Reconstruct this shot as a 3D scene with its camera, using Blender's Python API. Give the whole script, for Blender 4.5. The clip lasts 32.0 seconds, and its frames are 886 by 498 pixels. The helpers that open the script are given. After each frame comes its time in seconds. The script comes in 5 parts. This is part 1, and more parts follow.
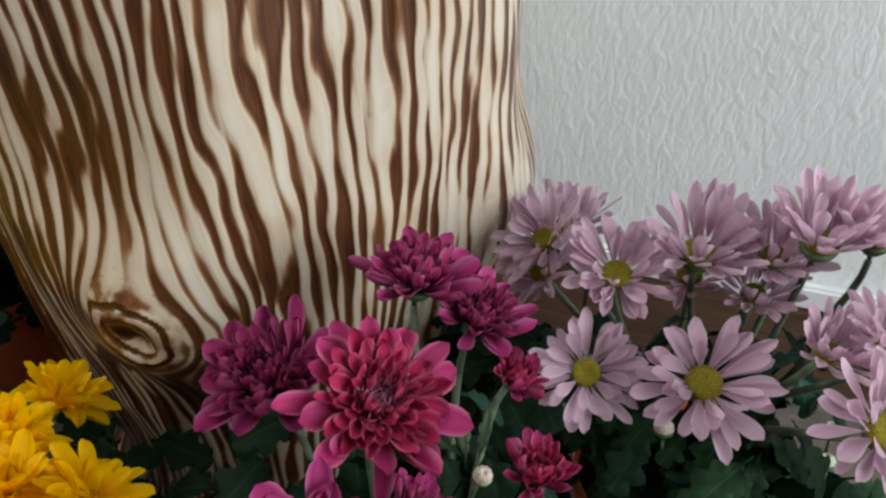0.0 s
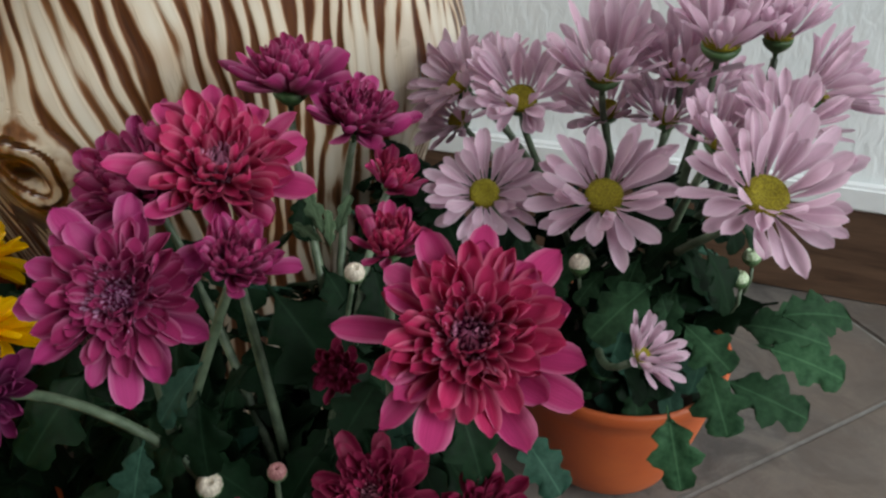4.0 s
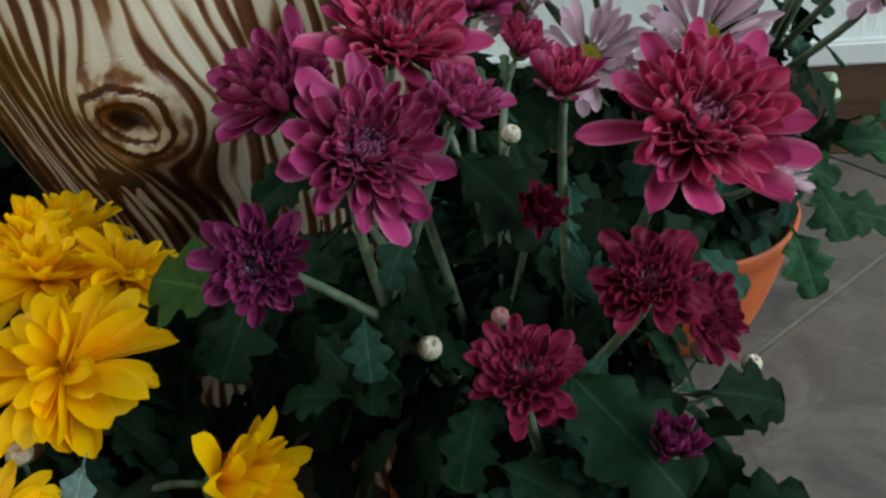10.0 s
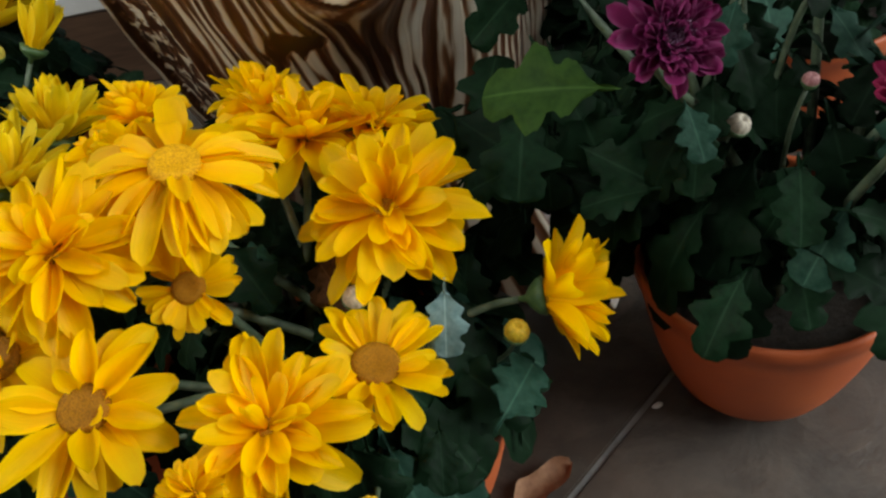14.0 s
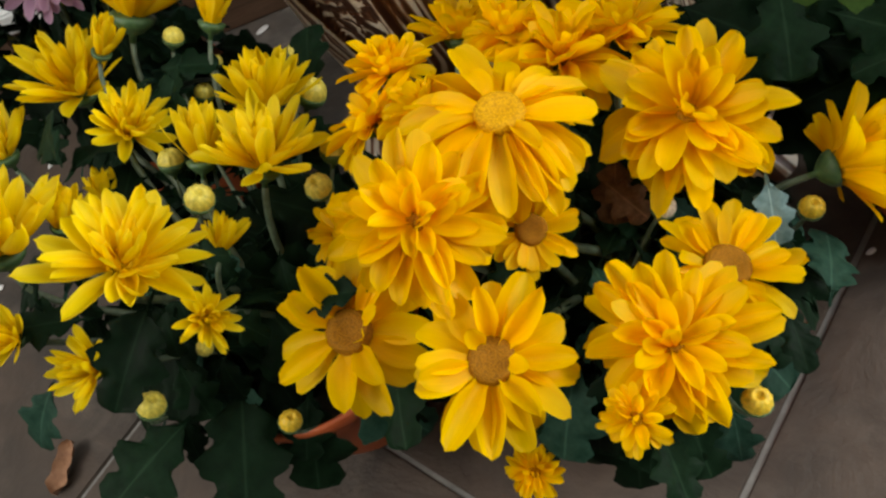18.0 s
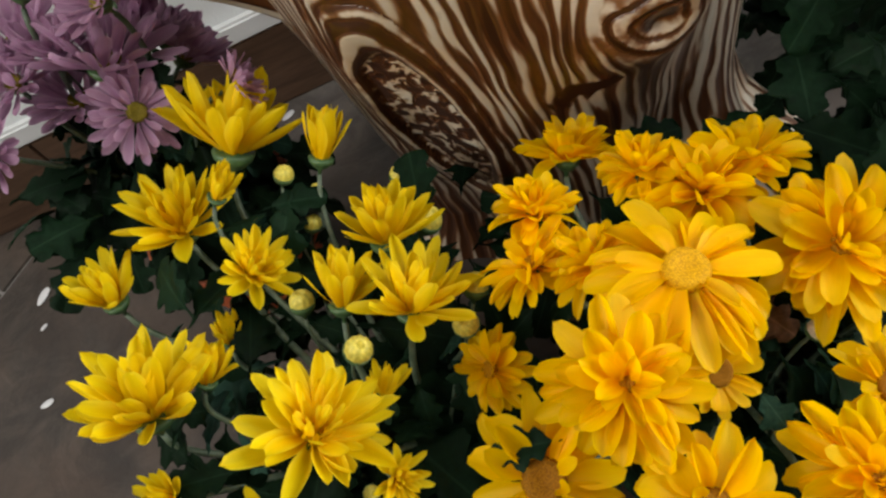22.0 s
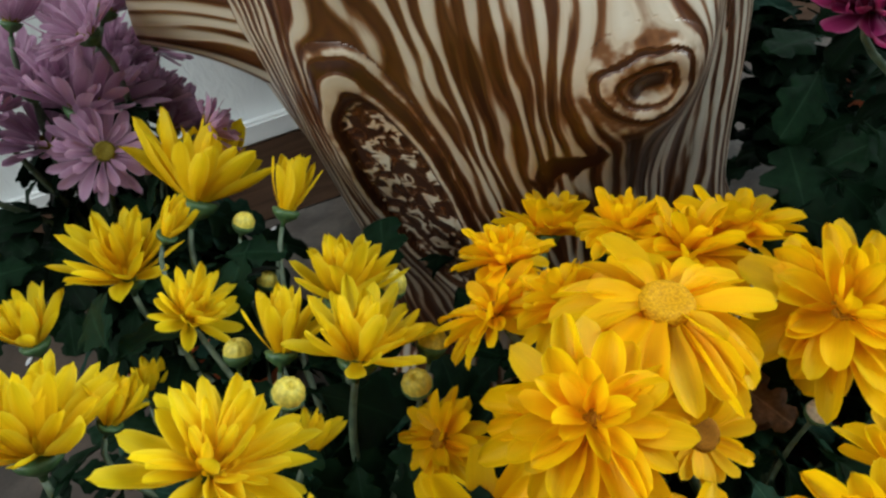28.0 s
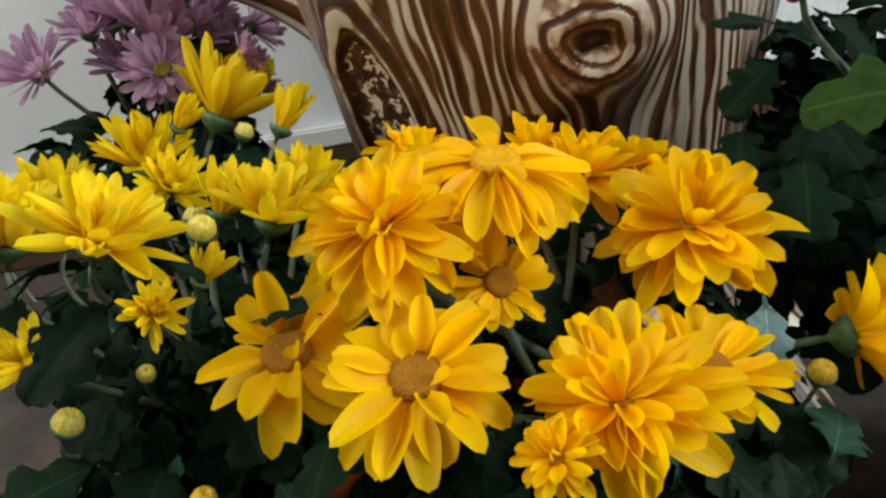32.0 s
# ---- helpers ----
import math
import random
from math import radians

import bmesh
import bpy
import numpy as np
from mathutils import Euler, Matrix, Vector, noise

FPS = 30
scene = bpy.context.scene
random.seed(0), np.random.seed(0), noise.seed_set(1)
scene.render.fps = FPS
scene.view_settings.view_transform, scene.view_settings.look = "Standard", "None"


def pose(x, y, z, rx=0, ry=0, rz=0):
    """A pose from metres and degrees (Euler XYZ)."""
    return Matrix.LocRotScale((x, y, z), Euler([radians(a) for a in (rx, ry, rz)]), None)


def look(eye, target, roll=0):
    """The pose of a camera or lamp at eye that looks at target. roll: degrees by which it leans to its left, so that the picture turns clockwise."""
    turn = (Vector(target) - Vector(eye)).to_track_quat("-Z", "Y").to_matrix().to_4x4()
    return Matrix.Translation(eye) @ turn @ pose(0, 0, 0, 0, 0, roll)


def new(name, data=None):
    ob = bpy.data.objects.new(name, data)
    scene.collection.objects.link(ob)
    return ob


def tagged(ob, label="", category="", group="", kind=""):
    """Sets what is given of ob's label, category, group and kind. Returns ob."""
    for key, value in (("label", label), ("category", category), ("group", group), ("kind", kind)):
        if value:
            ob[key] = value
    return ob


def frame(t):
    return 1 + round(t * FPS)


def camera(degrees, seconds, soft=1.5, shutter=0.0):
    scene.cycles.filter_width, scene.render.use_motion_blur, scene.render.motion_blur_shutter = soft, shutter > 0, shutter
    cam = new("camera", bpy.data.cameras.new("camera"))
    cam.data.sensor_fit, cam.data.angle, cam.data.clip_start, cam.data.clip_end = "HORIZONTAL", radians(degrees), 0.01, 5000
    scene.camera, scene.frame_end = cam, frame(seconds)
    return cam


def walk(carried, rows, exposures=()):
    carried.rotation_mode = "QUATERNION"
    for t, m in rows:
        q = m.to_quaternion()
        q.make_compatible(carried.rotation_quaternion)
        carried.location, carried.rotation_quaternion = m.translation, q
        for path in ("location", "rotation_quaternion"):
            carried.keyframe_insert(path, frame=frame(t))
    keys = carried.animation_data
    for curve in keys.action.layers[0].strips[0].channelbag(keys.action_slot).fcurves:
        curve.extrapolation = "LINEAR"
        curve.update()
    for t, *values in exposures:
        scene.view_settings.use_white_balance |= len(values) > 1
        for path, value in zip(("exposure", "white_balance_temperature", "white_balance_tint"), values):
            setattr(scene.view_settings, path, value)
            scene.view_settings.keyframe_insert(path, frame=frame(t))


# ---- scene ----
cam = camera(60.3, 32.0, soft=2.5)
METRES, EYE, TILT, LEAN, TURN = 1.1, 0.543, -34.67, -0.90, 18.45
ROWS = [
    (0.0, 0.0, 0.0, 0.0, 0.0, 0.0, -0.0),
    (0.5, -0.0005, 0.004, -0.0276, 0.39, -2.01, 0.73),
    (1.0, 0.0028, 0.0061, -0.0468, 0.42, -3.03, 0.48),
    (1.5, 0.0092, 0.0059, -0.06, 0.83, -2.64, -0.25),
    (2.0, 0.0228, 0.0119, -0.0671, 0.84, -2.79, 0.51),
    (2.5, 0.0381, 0.0096, -0.0702, 1.42, -1.26, 1.04),
    (3.0, 0.0437, 0.0111, -0.0813, 1.08, -0.63, 0.27),
    (3.5, 0.0577, 0.0149, -0.0785, 1.36, -1.1, 1.36),
    (5.5, 0.0606, 0.0028, -0.0769, 4.59, 1.51, 0.69),
    (6.0, 0.0573, 0.0012, -0.0825, 4.88, 0.92, 1.72),
    (6.5, 0.0456, -0.0042, -0.0869, 5.35, 0.62, 3.23),
    (7.0, 0.0369, -0.0112, -0.0907, 5.14, 0.02, 6.34),
    (7.5, 0.0328, -0.0102, -0.0951, 4.33, 0.11, 7.31),
    (8.0, 0.0265, 0.0031, -0.1082, 1.46, -1.17, 7.96),
    (8.5, 0.0146, 0.0051, -0.1036, 0.07, -0.68, 8.5),
    (9.0, -0.0157, 0.0046, -0.1085, -3.07, -1.52, 9.16),
    (9.5, -0.0265, -0.0026, -0.1116, -3.16, -1.61, 11.83),
    (10.0, -0.0323, -0.0019, -0.1154, -2.8, -2.41, 12.11),
    (10.5, -0.0557, -0.003, -0.1159, -2.25, -2.68, 13.44),
    (11.0, -0.0673, -0.0065, -0.1186, -3.48, -2.82, 13.81),
    (11.5, -0.0854, -0.0058, -0.1194, -5.7, -6.22, 14.96),
    (12.0, -0.11, -0.0057, -0.118, -7.87, -6.63, 17.81),
    (12.5, -0.1268, 0.0052, -0.1198, -9.19, -8.0, 18.24),
    (13.0, -0.1469, 0.0022, -0.1098, -9.1, -9.09, 20.16),
    (13.5, -0.1657, -0.0032, -0.109, -9.24, -10.93, 20.46),
    (15.5, -0.235, 0.0193, -0.0904, -12.58, -15.82, 24.92),
    (16.0, -0.2499, 0.0237, -0.0754, -12.43, -17.36, 26.72),
    (16.5, -0.2558, 0.0132, -0.0586, -11.98, -17.41, 27.97),
    (17.0, -0.2698, 0.0086, -0.0379, -11.38, -20.82, 31.78),
    (17.5, -0.2784, 0.0179, -0.0396, -13.19, -21.68, 32.57),
    (18.0, -0.2812, 0.0178, -0.0407, -13.24, -21.84, 32.05),
    (18.5, -0.2789, 0.0169, -0.0396, -13.55, -21.34, 31.63),
    (19.0, -0.2806, 0.0161, -0.0362, -13.57, -20.98, 31.37),
    (19.5, -0.2897, 0.015, -0.0283, -13.62, -21.32, 31.73),
    (20.0, -0.2934, 0.0221, -0.0138, -16.57, -24.73, 34.34),
    (20.5, -0.3045, 0.036, 0.0029, -18.74, -23.62, 33.8),
    (21.0, -0.3214, 0.0356, 0.028, -18.71, -23.04, 33.45),
    (21.5, -0.3254, 0.0381, 0.0443, -18.92, -23.07, 34.17),
    (22.0, -0.322, 0.0401, 0.054, -19.57, -24.01, 34.98),
    (22.5, -0.3166, 0.0426, 0.0629, -20.54, -24.71, 35.14),
    (23.0, -0.3214, 0.0359, 0.0679, -18.9, -23.46, 36.08),
    (23.5, -0.3122, 0.0344, 0.0764, -18.16, -22.21, 36.94),
    (24.0, -0.3036, 0.0361, 0.073, -18.49, -22.52, 37.16),
    (24.5, -0.303, 0.0365, 0.072, -18.44, -22.38, 37.31),
    (25.0, -0.3018, 0.0405, 0.0678, -18.59, -21.27, 36.99),
    (25.5, -0.3238, 0.0479, 0.0453, -18.95, -16.16, 33.84),
    (27.5, -0.342, 0.0602, 0.0046, -18.87, -9.05, 29.67),
    (28.0, -0.3433, 0.061, -0.0164, -18.06, -8.26, 29.33),
    (28.5, -0.3375, 0.0581, -0.0411, -17.45, -7.35, 28.36),
    (29.0, -0.3334, 0.0478, -0.0524, -16.21, -5.65, 27.64),
    (29.5, -0.3328, 0.0364, -0.0726, -14.1, -2.36, 26.57),
    (30.0, -0.3202, 0.0282, -0.0914, -11.09, 0.63, 24.79),
    (30.5, -0.3102, 0.0262, -0.1127, -8.67, 2.21, 22.84),
    (31.0, -0.3042, 0.0206, -0.129, -5.69, 4.27, 19.63),
    (31.5, -0.2947, 0.022, -0.1362, -5.4, 4.6, 19.09),
    (32.0, -0.2912, 0.0185, -0.148, -4.93, 5.9, 18.38),
]
walk(cam, [(t, pose(0, 0, EYE, TILT, LEAN, TURN) @ pose(METRES * x, METRES * y, METRES * z, 90 + pitch, roll, yaw)) for t, x, y, z, yaw, pitch, roll in ROWS],
     exposures=[(0.0, -0.38, 6500, 10), (1.0, -0.44, 6500, 10), (3.0, -0.4, 6500, 8), (7.0, -0.4, 6400, 8), (9.0, -0.45, 6200, 2), (11.0, -0.5, 6100, -4), (12.0, -0.42, 6200, 0), (13.0, -0.28, 6300, 2), (16.0, -0.1, 6900, 10),
(19.0, -0.09, 6850, 8), (21.0, -0.04, 6800, 12), (23.0, -0.06, 6550, 8), (25.0, -0.13, 6250, 5), (28.0, -0.1, 6050, 2), (32.0, 0.0, 6450, 6)])

# ---- light ----
world = bpy.data.worlds.new("sky")
scene.world = world
world.use_nodes = True
wn = world.node_tree
sky = wn.nodes.new("ShaderNodeTexSky")
sky.sky_type, sky.sun_disc, sky.sun_elevation, sky.sun_rotation = "NISHITA", False, radians(38), radians(100)
wn.nodes["Background"].inputs["Strength"].default_value = 0.08
wn.links.new(sky.outputs["Color"], wn.nodes["Background"].inputs["Color"])


def added_lamp(name, place, target, width, height, watts, colour):
    lamp = bpy.data.lights.new(name, "AREA")
    lamp.shape, lamp.size, lamp.size_y, lamp.energy, lamp.color = "RECTANGLE", width, height, watts, colour
    ob = new(name, lamp)
    ob.matrix_world = look(place, target)
    return ob


# added area lamps stand in for daylight; no door, window or rooflight is seen
added_lamp("daylight_door", (1.74, -0.3, 1.3), (0.0, 0.2, 0.3), 1.3, 1.6, 73, (0.92, 0.97, 1.0))
added_lamp("daylight_window", (-1.84, -0.4, 1.75), (-0.4, 0.2, 0.25), 1.1, 1.0, 35, (1.0, 0.98, 0.95))
added_lamp("daylight_rooflight", (-0.3, -0.35, 2.75), (-0.3, 0.1, 0.0), 1.3, 0.9, 14, (0.97, 0.99, 1.0))

# ---- materials ----


class Mat:
    """A node material with a few shorthands."""

    def __init__(self, name):
        self.m = bpy.data.materials.new(name)
        self.m.use_nodes = True
        self.t = self.m.node_tree
        self.bsdf = self.t.nodes["Principled BSDF"]

    def n(self, kind, **inputs):
        node = self.t.nodes.new(kind)
        for key, value in inputs.items():
            self.put(node.inputs[key.replace("_", " ")], value)
        return node

    def put(self, socket, value):
        if isinstance(value, bpy.types.NodeSocket):
            self.t.links.new(value, socket)
        else:
            socket.default_value = value

    def coords(self, kind="Object", scale=(1, 1, 1)):
        c = self.n("ShaderNodeTexCoord").outputs[kind]
        return self.n("ShaderNodeMapping", Vector=c, Scale=scale).outputs["Vector"]

    def noise(self, vector, scale, detail=3.0, rough=0.55, distort=0.0):
        return self.n("ShaderNodeTexNoise", Vector=vector, Scale=scale, Detail=detail, Roughness=rough, Distortion=distort).outputs["Fac"]

    def ramp(self, fac, *stops):
        node = self.n("ShaderNodeValToRGB", Fac=fac)
        ramp = node.color_ramp
        while len(ramp.elements) < len(stops):
            ramp.elements.new(0.5)
        for e, (at, colour) in zip(ramp.elements, stops):
            e.position, e.color = at, (*colour, 1) if len(colour) == 3 else colour
        return node.outputs["Color"]

    def mix(self, fac, a, b, mode="MIX"):
        node = self.t.nodes.new("ShaderNodeMix")
        node.data_type, node.blend_type = "RGBA", mode
        for socket, value in ((node.inputs[0], fac), (node.inputs[6], a), (node.inputs[7], b)):
            self.put(socket, (*value, 1) if isinstance(value, tuple) and len(value) == 3 else value)
        return node.outputs[2]

    def math(self, op, a, b=0.5, c=0.5):
        node = self.t.nodes.new("ShaderNodeMath")
        node.operation = op
        for socket, value in zip(node.inputs, (a, b, c)):
            self.put(socket, value)
        return node.outputs[0]

    def bump(self, height, strength, distance):
        self.put(self.bsdf.inputs["Normal"], self.n("ShaderNodeBump", Height=height, Strength=strength, Distance=distance).outputs["Normal"])

    def attr(self, name, out="Fac"):
        node = self.n("ShaderNodeAttribute")
        node.attribute_name = name
        return node.outputs[out]

    def random(self):
        return self.n("ShaderNodeObjectInfo").outputs["Random"]

    def done(self, colour=None, roughness=None, **more):
        for key, value in dict(Base_Color=colour, Roughness=roughness, **more).items():
            if value is not None:
                self.put(self.bsdf.inputs[key.replace("_", " ")], (*value, 1) if isinstance(value, tuple) and len(value) == 3 else value)
        return self.m

    def thin(self, colour, share):
        """Lets part of the light through, as a petal or a leaf does."""
        out = self.t.nodes["Material Output"]
        through_it = self.n("ShaderNodeBsdfTranslucent")
        self.put(through_it.inputs["Color"], colour)
        both = self.n("ShaderNodeMixShader", Fac=share)
        self.t.links.new(self.bsdf.outputs[0], both.inputs[1])
        self.t.links.new(through_it.outputs[0], both.inputs[2])
        self.t.links.new(both.outputs[0], out.inputs["Surface"])


def petal_material(name, base, tip, edge, rough=0.42, share=0.3, streak=0.35):
    """Colour runs from the petal's base to its tip, with fine veins along it."""
    m = Mat(name)
    uv = m.n("ShaderNodeTexCoord").outputs["UV"]
    along = m.n("ShaderNodeSeparateXYZ", Vector=uv).outputs["X"]
    across = m.n("ShaderNodeSeparateXYZ", Vector=uv).outputs["Y"]
    veins = m.noise(m.n("ShaderNodeMapping", Vector=uv, Scale=(1.5, 16, 1)).outputs["Vector"], 1.0, 2.0)
    patch = m.noise(m.coords("Object", (1, 1, 1)), 90.0, 2.0)
    colour = m.ramp(along, (0.05, base), (0.75, tip))
    colour = m.mix(m.math("MULTIPLY", m.math("SUBTRACT", m.math("ABSOLUTE", m.math("SUBTRACT", across, 0.5)), 0.3), 3.2), colour, edge)
    dark = tuple(v * 0.62 for v in tip)
    colour = m.mix(m.math("MULTIPLY", m.ramp(veins, (0.38, (1, 1, 1)), (0.62, (0, 0, 0))), streak), colour, dark)
    colour = m.mix(m.math("MULTIPLY", patch, 0.25), colour, base)
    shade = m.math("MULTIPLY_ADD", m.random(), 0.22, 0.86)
    colour = m.mix(1.0, colour, m.n("ShaderNodeCombineColor", Red=shade, Green=shade, Blue=shade).outputs[0], "MULTIPLY")
    m.bump(veins, 0.35, 0.0008)
    m.done(colour, rough, Specular_IOR_Level=0.16)
    m.thin(colour, share)
    return m.m


PETAL = {
    "magenta": petal_material("magenta_petal", (0.13, 0.006, 0.03), (0.43, 0.044, 0.19), (0.7, 0.27, 0.47)),
    "crimson": petal_material("crimson_petal", (0.18, 0.006, 0.034), (0.5, 0.045, 0.18), (0.78, 0.3, 0.48)),
    "magenta_inner": petal_material("magenta_inner_petal", (0.12, 0.005, 0.028), (0.38, 0.035, 0.14), (0.64, 0.24, 0.4)),
    "crimson_inner": petal_material("crimson_inner_petal", (0.2, 0.006, 0.028), (0.5, 0.034, 0.125), (0.76, 0.25, 0.37)),
    "wine": petal_material("wine_petal", (0.08, 0.004, 0.018), (0.24, 0.014, 0.06), (0.42, 0.07, 0.14)),
    "purple": petal_material("purple_petal", (0.065, 0.005, 0.04), (0.21, 0.02, 0.1), (0.4, 0.11, 0.25)),
    "pink": petal_material("pale_pink_petal", (0.5, 0.31, 0.4), (0.78, 0.56, 0.68), (0.96, 0.85, 0.91), share=0.44),
    "lavender": petal_material("lavender_petal", (0.42, 0.22, 0.36), (0.6, 0.36, 0.52), (0.8, 0.6, 0.72), share=0.48),
    "gold": petal_material("golden_petal", (0.97, 0.54, 0.0), (1.0, 0.65, 0.0), (1.0, 0.72, 0.0), share=0.5, streak=0.22),
    "lemon": petal_material("lemon_petal", (0.94, 0.62, 0.0), (0.98, 0.76, 0.01), (1.0, 0.84, 0.06), share=0.5, streak=0.22),
}


def floret_material(name, low, high):
    m = Mat(name)
    v = m.n("ShaderNodeTexVoronoi", Vector=m.coords("Object"), Scale=46.0)
    colour = m.ramp(v.outputs["Distance"], (0.1, high), (0.75, low))
    m.bump(m.math("SUBTRACT", 1.0, v.outputs["Distance"]), 0.6, 0.0007)
    return m.done(colour, 0.6, Specular_IOR_Level=0.15)


FLORET = {
    "magenta": petal_material("magenta_floret", (0.08, 0.003, 0.02), (0.74, 0.38, 0.6), (0.78, 0.42, 0.64), streak=0.0),
    "wine": petal_material("wine_floret", (0.06, 0.003, 0.012), (0.5, 0.2, 0.28), (0.55, 0.24, 0.32), streak=0.0),
    "purple": petal_material("purple_floret", (0.05, 0.003, 0.03), (0.55, 0.34, 0.52), (0.6, 0.38, 0.56), streak=0.0),
    "crimson": petal_material("crimson_floret", (0.1, 0.003, 0.02), (0.76, 0.36, 0.54), (0.8, 0.4, 0.58), streak=0.0),
}

DISC = {
    "pink": floret_material("green_yellow_disc", (0.13, 0.105, 0.009), (0.3, 0.255, 0.016)),
    "lavender": floret_material("olive_disc", (0.14, 0.105, 0.01), (0.29, 0.225, 0.022)),
    "gold": floret_material("bronze_disc", (0.3, 0.115, 0.001), (0.58, 0.28, 0.002)),
    "lemon": floret_material("yellow_disc", (0.5, 0.3, 0.004), (0.8, 0.54, 0.01)),
    "magenta": floret_material("rose_disc", (0.2, 0.01, 0.07), (0.42, 0.09, 0.26)),
}
DISC["gold", "broad"] = floret_material("brown_disc", (0.2, 0.075, 0.001), (0.36, 0.15, 0.002))
DISC["gold", "umbrella"] = floret_material("golden_disc", (0.45, 0.2, 0.001), (0.74, 0.39, 0.002))
DISC["gold", "button"] = DISC["gold", "broad"]
for extra in ("crimson", "wine", "purple"):
    DISC[extra] = DISC["magenta"]


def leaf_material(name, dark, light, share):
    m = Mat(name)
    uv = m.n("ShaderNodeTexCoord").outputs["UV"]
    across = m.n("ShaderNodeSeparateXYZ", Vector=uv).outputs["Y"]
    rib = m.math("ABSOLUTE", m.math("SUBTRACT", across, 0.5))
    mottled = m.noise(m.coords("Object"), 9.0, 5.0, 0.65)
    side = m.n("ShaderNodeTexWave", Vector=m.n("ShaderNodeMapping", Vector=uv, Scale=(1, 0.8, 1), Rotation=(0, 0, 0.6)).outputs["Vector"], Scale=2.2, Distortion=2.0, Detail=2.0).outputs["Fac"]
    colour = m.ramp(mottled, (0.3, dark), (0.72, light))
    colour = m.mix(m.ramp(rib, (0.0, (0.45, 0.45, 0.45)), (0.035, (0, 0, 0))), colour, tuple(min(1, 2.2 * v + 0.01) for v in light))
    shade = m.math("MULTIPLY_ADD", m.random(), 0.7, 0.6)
    colour = m.mix(1.0, colour, m.n("ShaderNodeCombineColor", Red=shade, Green=shade, Blue=shade).outputs[0], "MULTIPLY")
    m.bump(m.math("ADD", m.math("MULTIPLY", side, 0.35), mottled), 0.3, 0.0007)
    m.done(colour, m.math("MULTIPLY_ADD", mottled, 0.3, 0.42), Specular_IOR_Level=0.06)
    m.thin(colour, share)
    return m.m


# far below leaf green: the deep shade among the plants is in this colour
LEAF_SHADED = leaf_material("shaded_chrysanthemum_leaf", (0.003, 0.01, 0.004), (0.007, 0.021, 0.009), 0.05)
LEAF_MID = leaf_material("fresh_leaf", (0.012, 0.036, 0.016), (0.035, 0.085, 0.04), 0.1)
LEAF_BLUE = leaf_material("bloomed_leaf", (0.01, 0.034, 0.022), (0.028, 0.068, 0.046), 0.1)
LEAF_SHOOT = leaf_material("shoot_leaf", (0.05, 0.085, 0.045), (0.1, 0.15, 0.085), 0.2)
LEAF_YOUNG = leaf_material("young_leaf", (0.025, 0.06, 0.012), (0.05, 0.105, 0.02), 0.2)
LEAF_PALE = leaf_material("bluish_leaf", (0.07, 0.12, 0.115), (0.15, 0.215, 0.21), 0.15)
LEAF_WILTED = leaf_material("wilted_leaf", (0.06, 0.028, 0.012), (0.15, 0.075, 0.035), 0.15)


def plain_plant(name, dark, light, scale=160.0, rough=0.5):
    m = Mat(name)
    spots = m.noise(m.coords("Object"), scale, 3.0)
    m.bump(spots, 0.4, 0.0008)
    return m.done(m.ramp(spots, (0.3, dark), (0.7, light)), rough)


STEM = plain_plant("green_stem", (0.04, 0.065, 0.036), (0.12, 0.16, 0.1))
CALYX = plain_plant("green_calyx", (0.03, 0.075, 0.025), (0.08, 0.15, 0.05), 9.0)
BUD = {
    "lemon": plain_plant("yellow_bud", (0.42, 0.36, 0.05), (0.8, 0.66, 0.1), 3.5),
    "gold": plain_plant("gold_bud", (0.5, 0.34, 0.02), (0.85, 0.55, 0.03), 3.5),
    "pale": plain_plant("pale_bud", (0.42, 0.36, 0.28), (0.74, 0.66, 0.54), 3.5),
    "rose": plain_plant("rose_bud", (0.25, 0.08, 0.09), (0.5, 0.25, 0.24), 3.5),
    "green": plain_plant("green_white_bud", (0.2, 0.3, 0.14), (0.55, 0.62, 0.45), 3.5),
}


def make_pot_material():
    m = Mat("orange_plastic")
    c = m.coords("Object")
    dust = m.noise(c, 26.0, 5.0, 0.65)
    fine = m.noise(c, 500.0, 2.0)
    colour = m.ramp(dust, (0.3, (0.44, 0.085, 0.022)), (0.72, (0.56, 0.13, 0.035)))
    m.bump(fine, 0.15, 0.0005)
    return m.done(colour, m.math("MULTIPLY_ADD", dust, 0.3, 0.35))


POT = make_pot_material()


def make_soil():
    m = Mat("potting_soil")
    g = m.noise(m.coords("Object"), 220.0, 6.0, 0.7)
    m.bump(g, 1.0, 0.004)
    return m.done(m.ramp(g, (0.3, (0.01, 0.007, 0.005)), (0.75, (0.05, 0.035, 0.024))), 0.95)


SOIL = make_soil()


def make_wall():
    m = Mat("textured_white_paint")
    c = m.coords("Object", (1.0, 1.0, 0.42))
    strokes = m.noise(c, 125.0, 3.0, 0.5, 0.8)
    wide = m.noise(m.coords("Object"), 9.0, 4.0)
    m.bump(m.ramp(strokes, (0.36, (0, 0, 0)), (0.7, (1, 1, 1))), 0.2, 0.003)
    return m.done(m.ramp(wide, (0.3, (0.74, 0.775, 0.775)), (0.7, (0.81, 0.835, 0.835))), 0.5)


WALL = make_wall()


def painted(name, a, b, scale, rough, bump=0.2):
    m = Mat(name)
    g = m.noise(m.coords("Object"), scale, 5.0, 0.6)
    m.bump(g, bump, 0.002)
    return m.done(m.ramp(g, (0.3, a), (0.7, b)), rough)


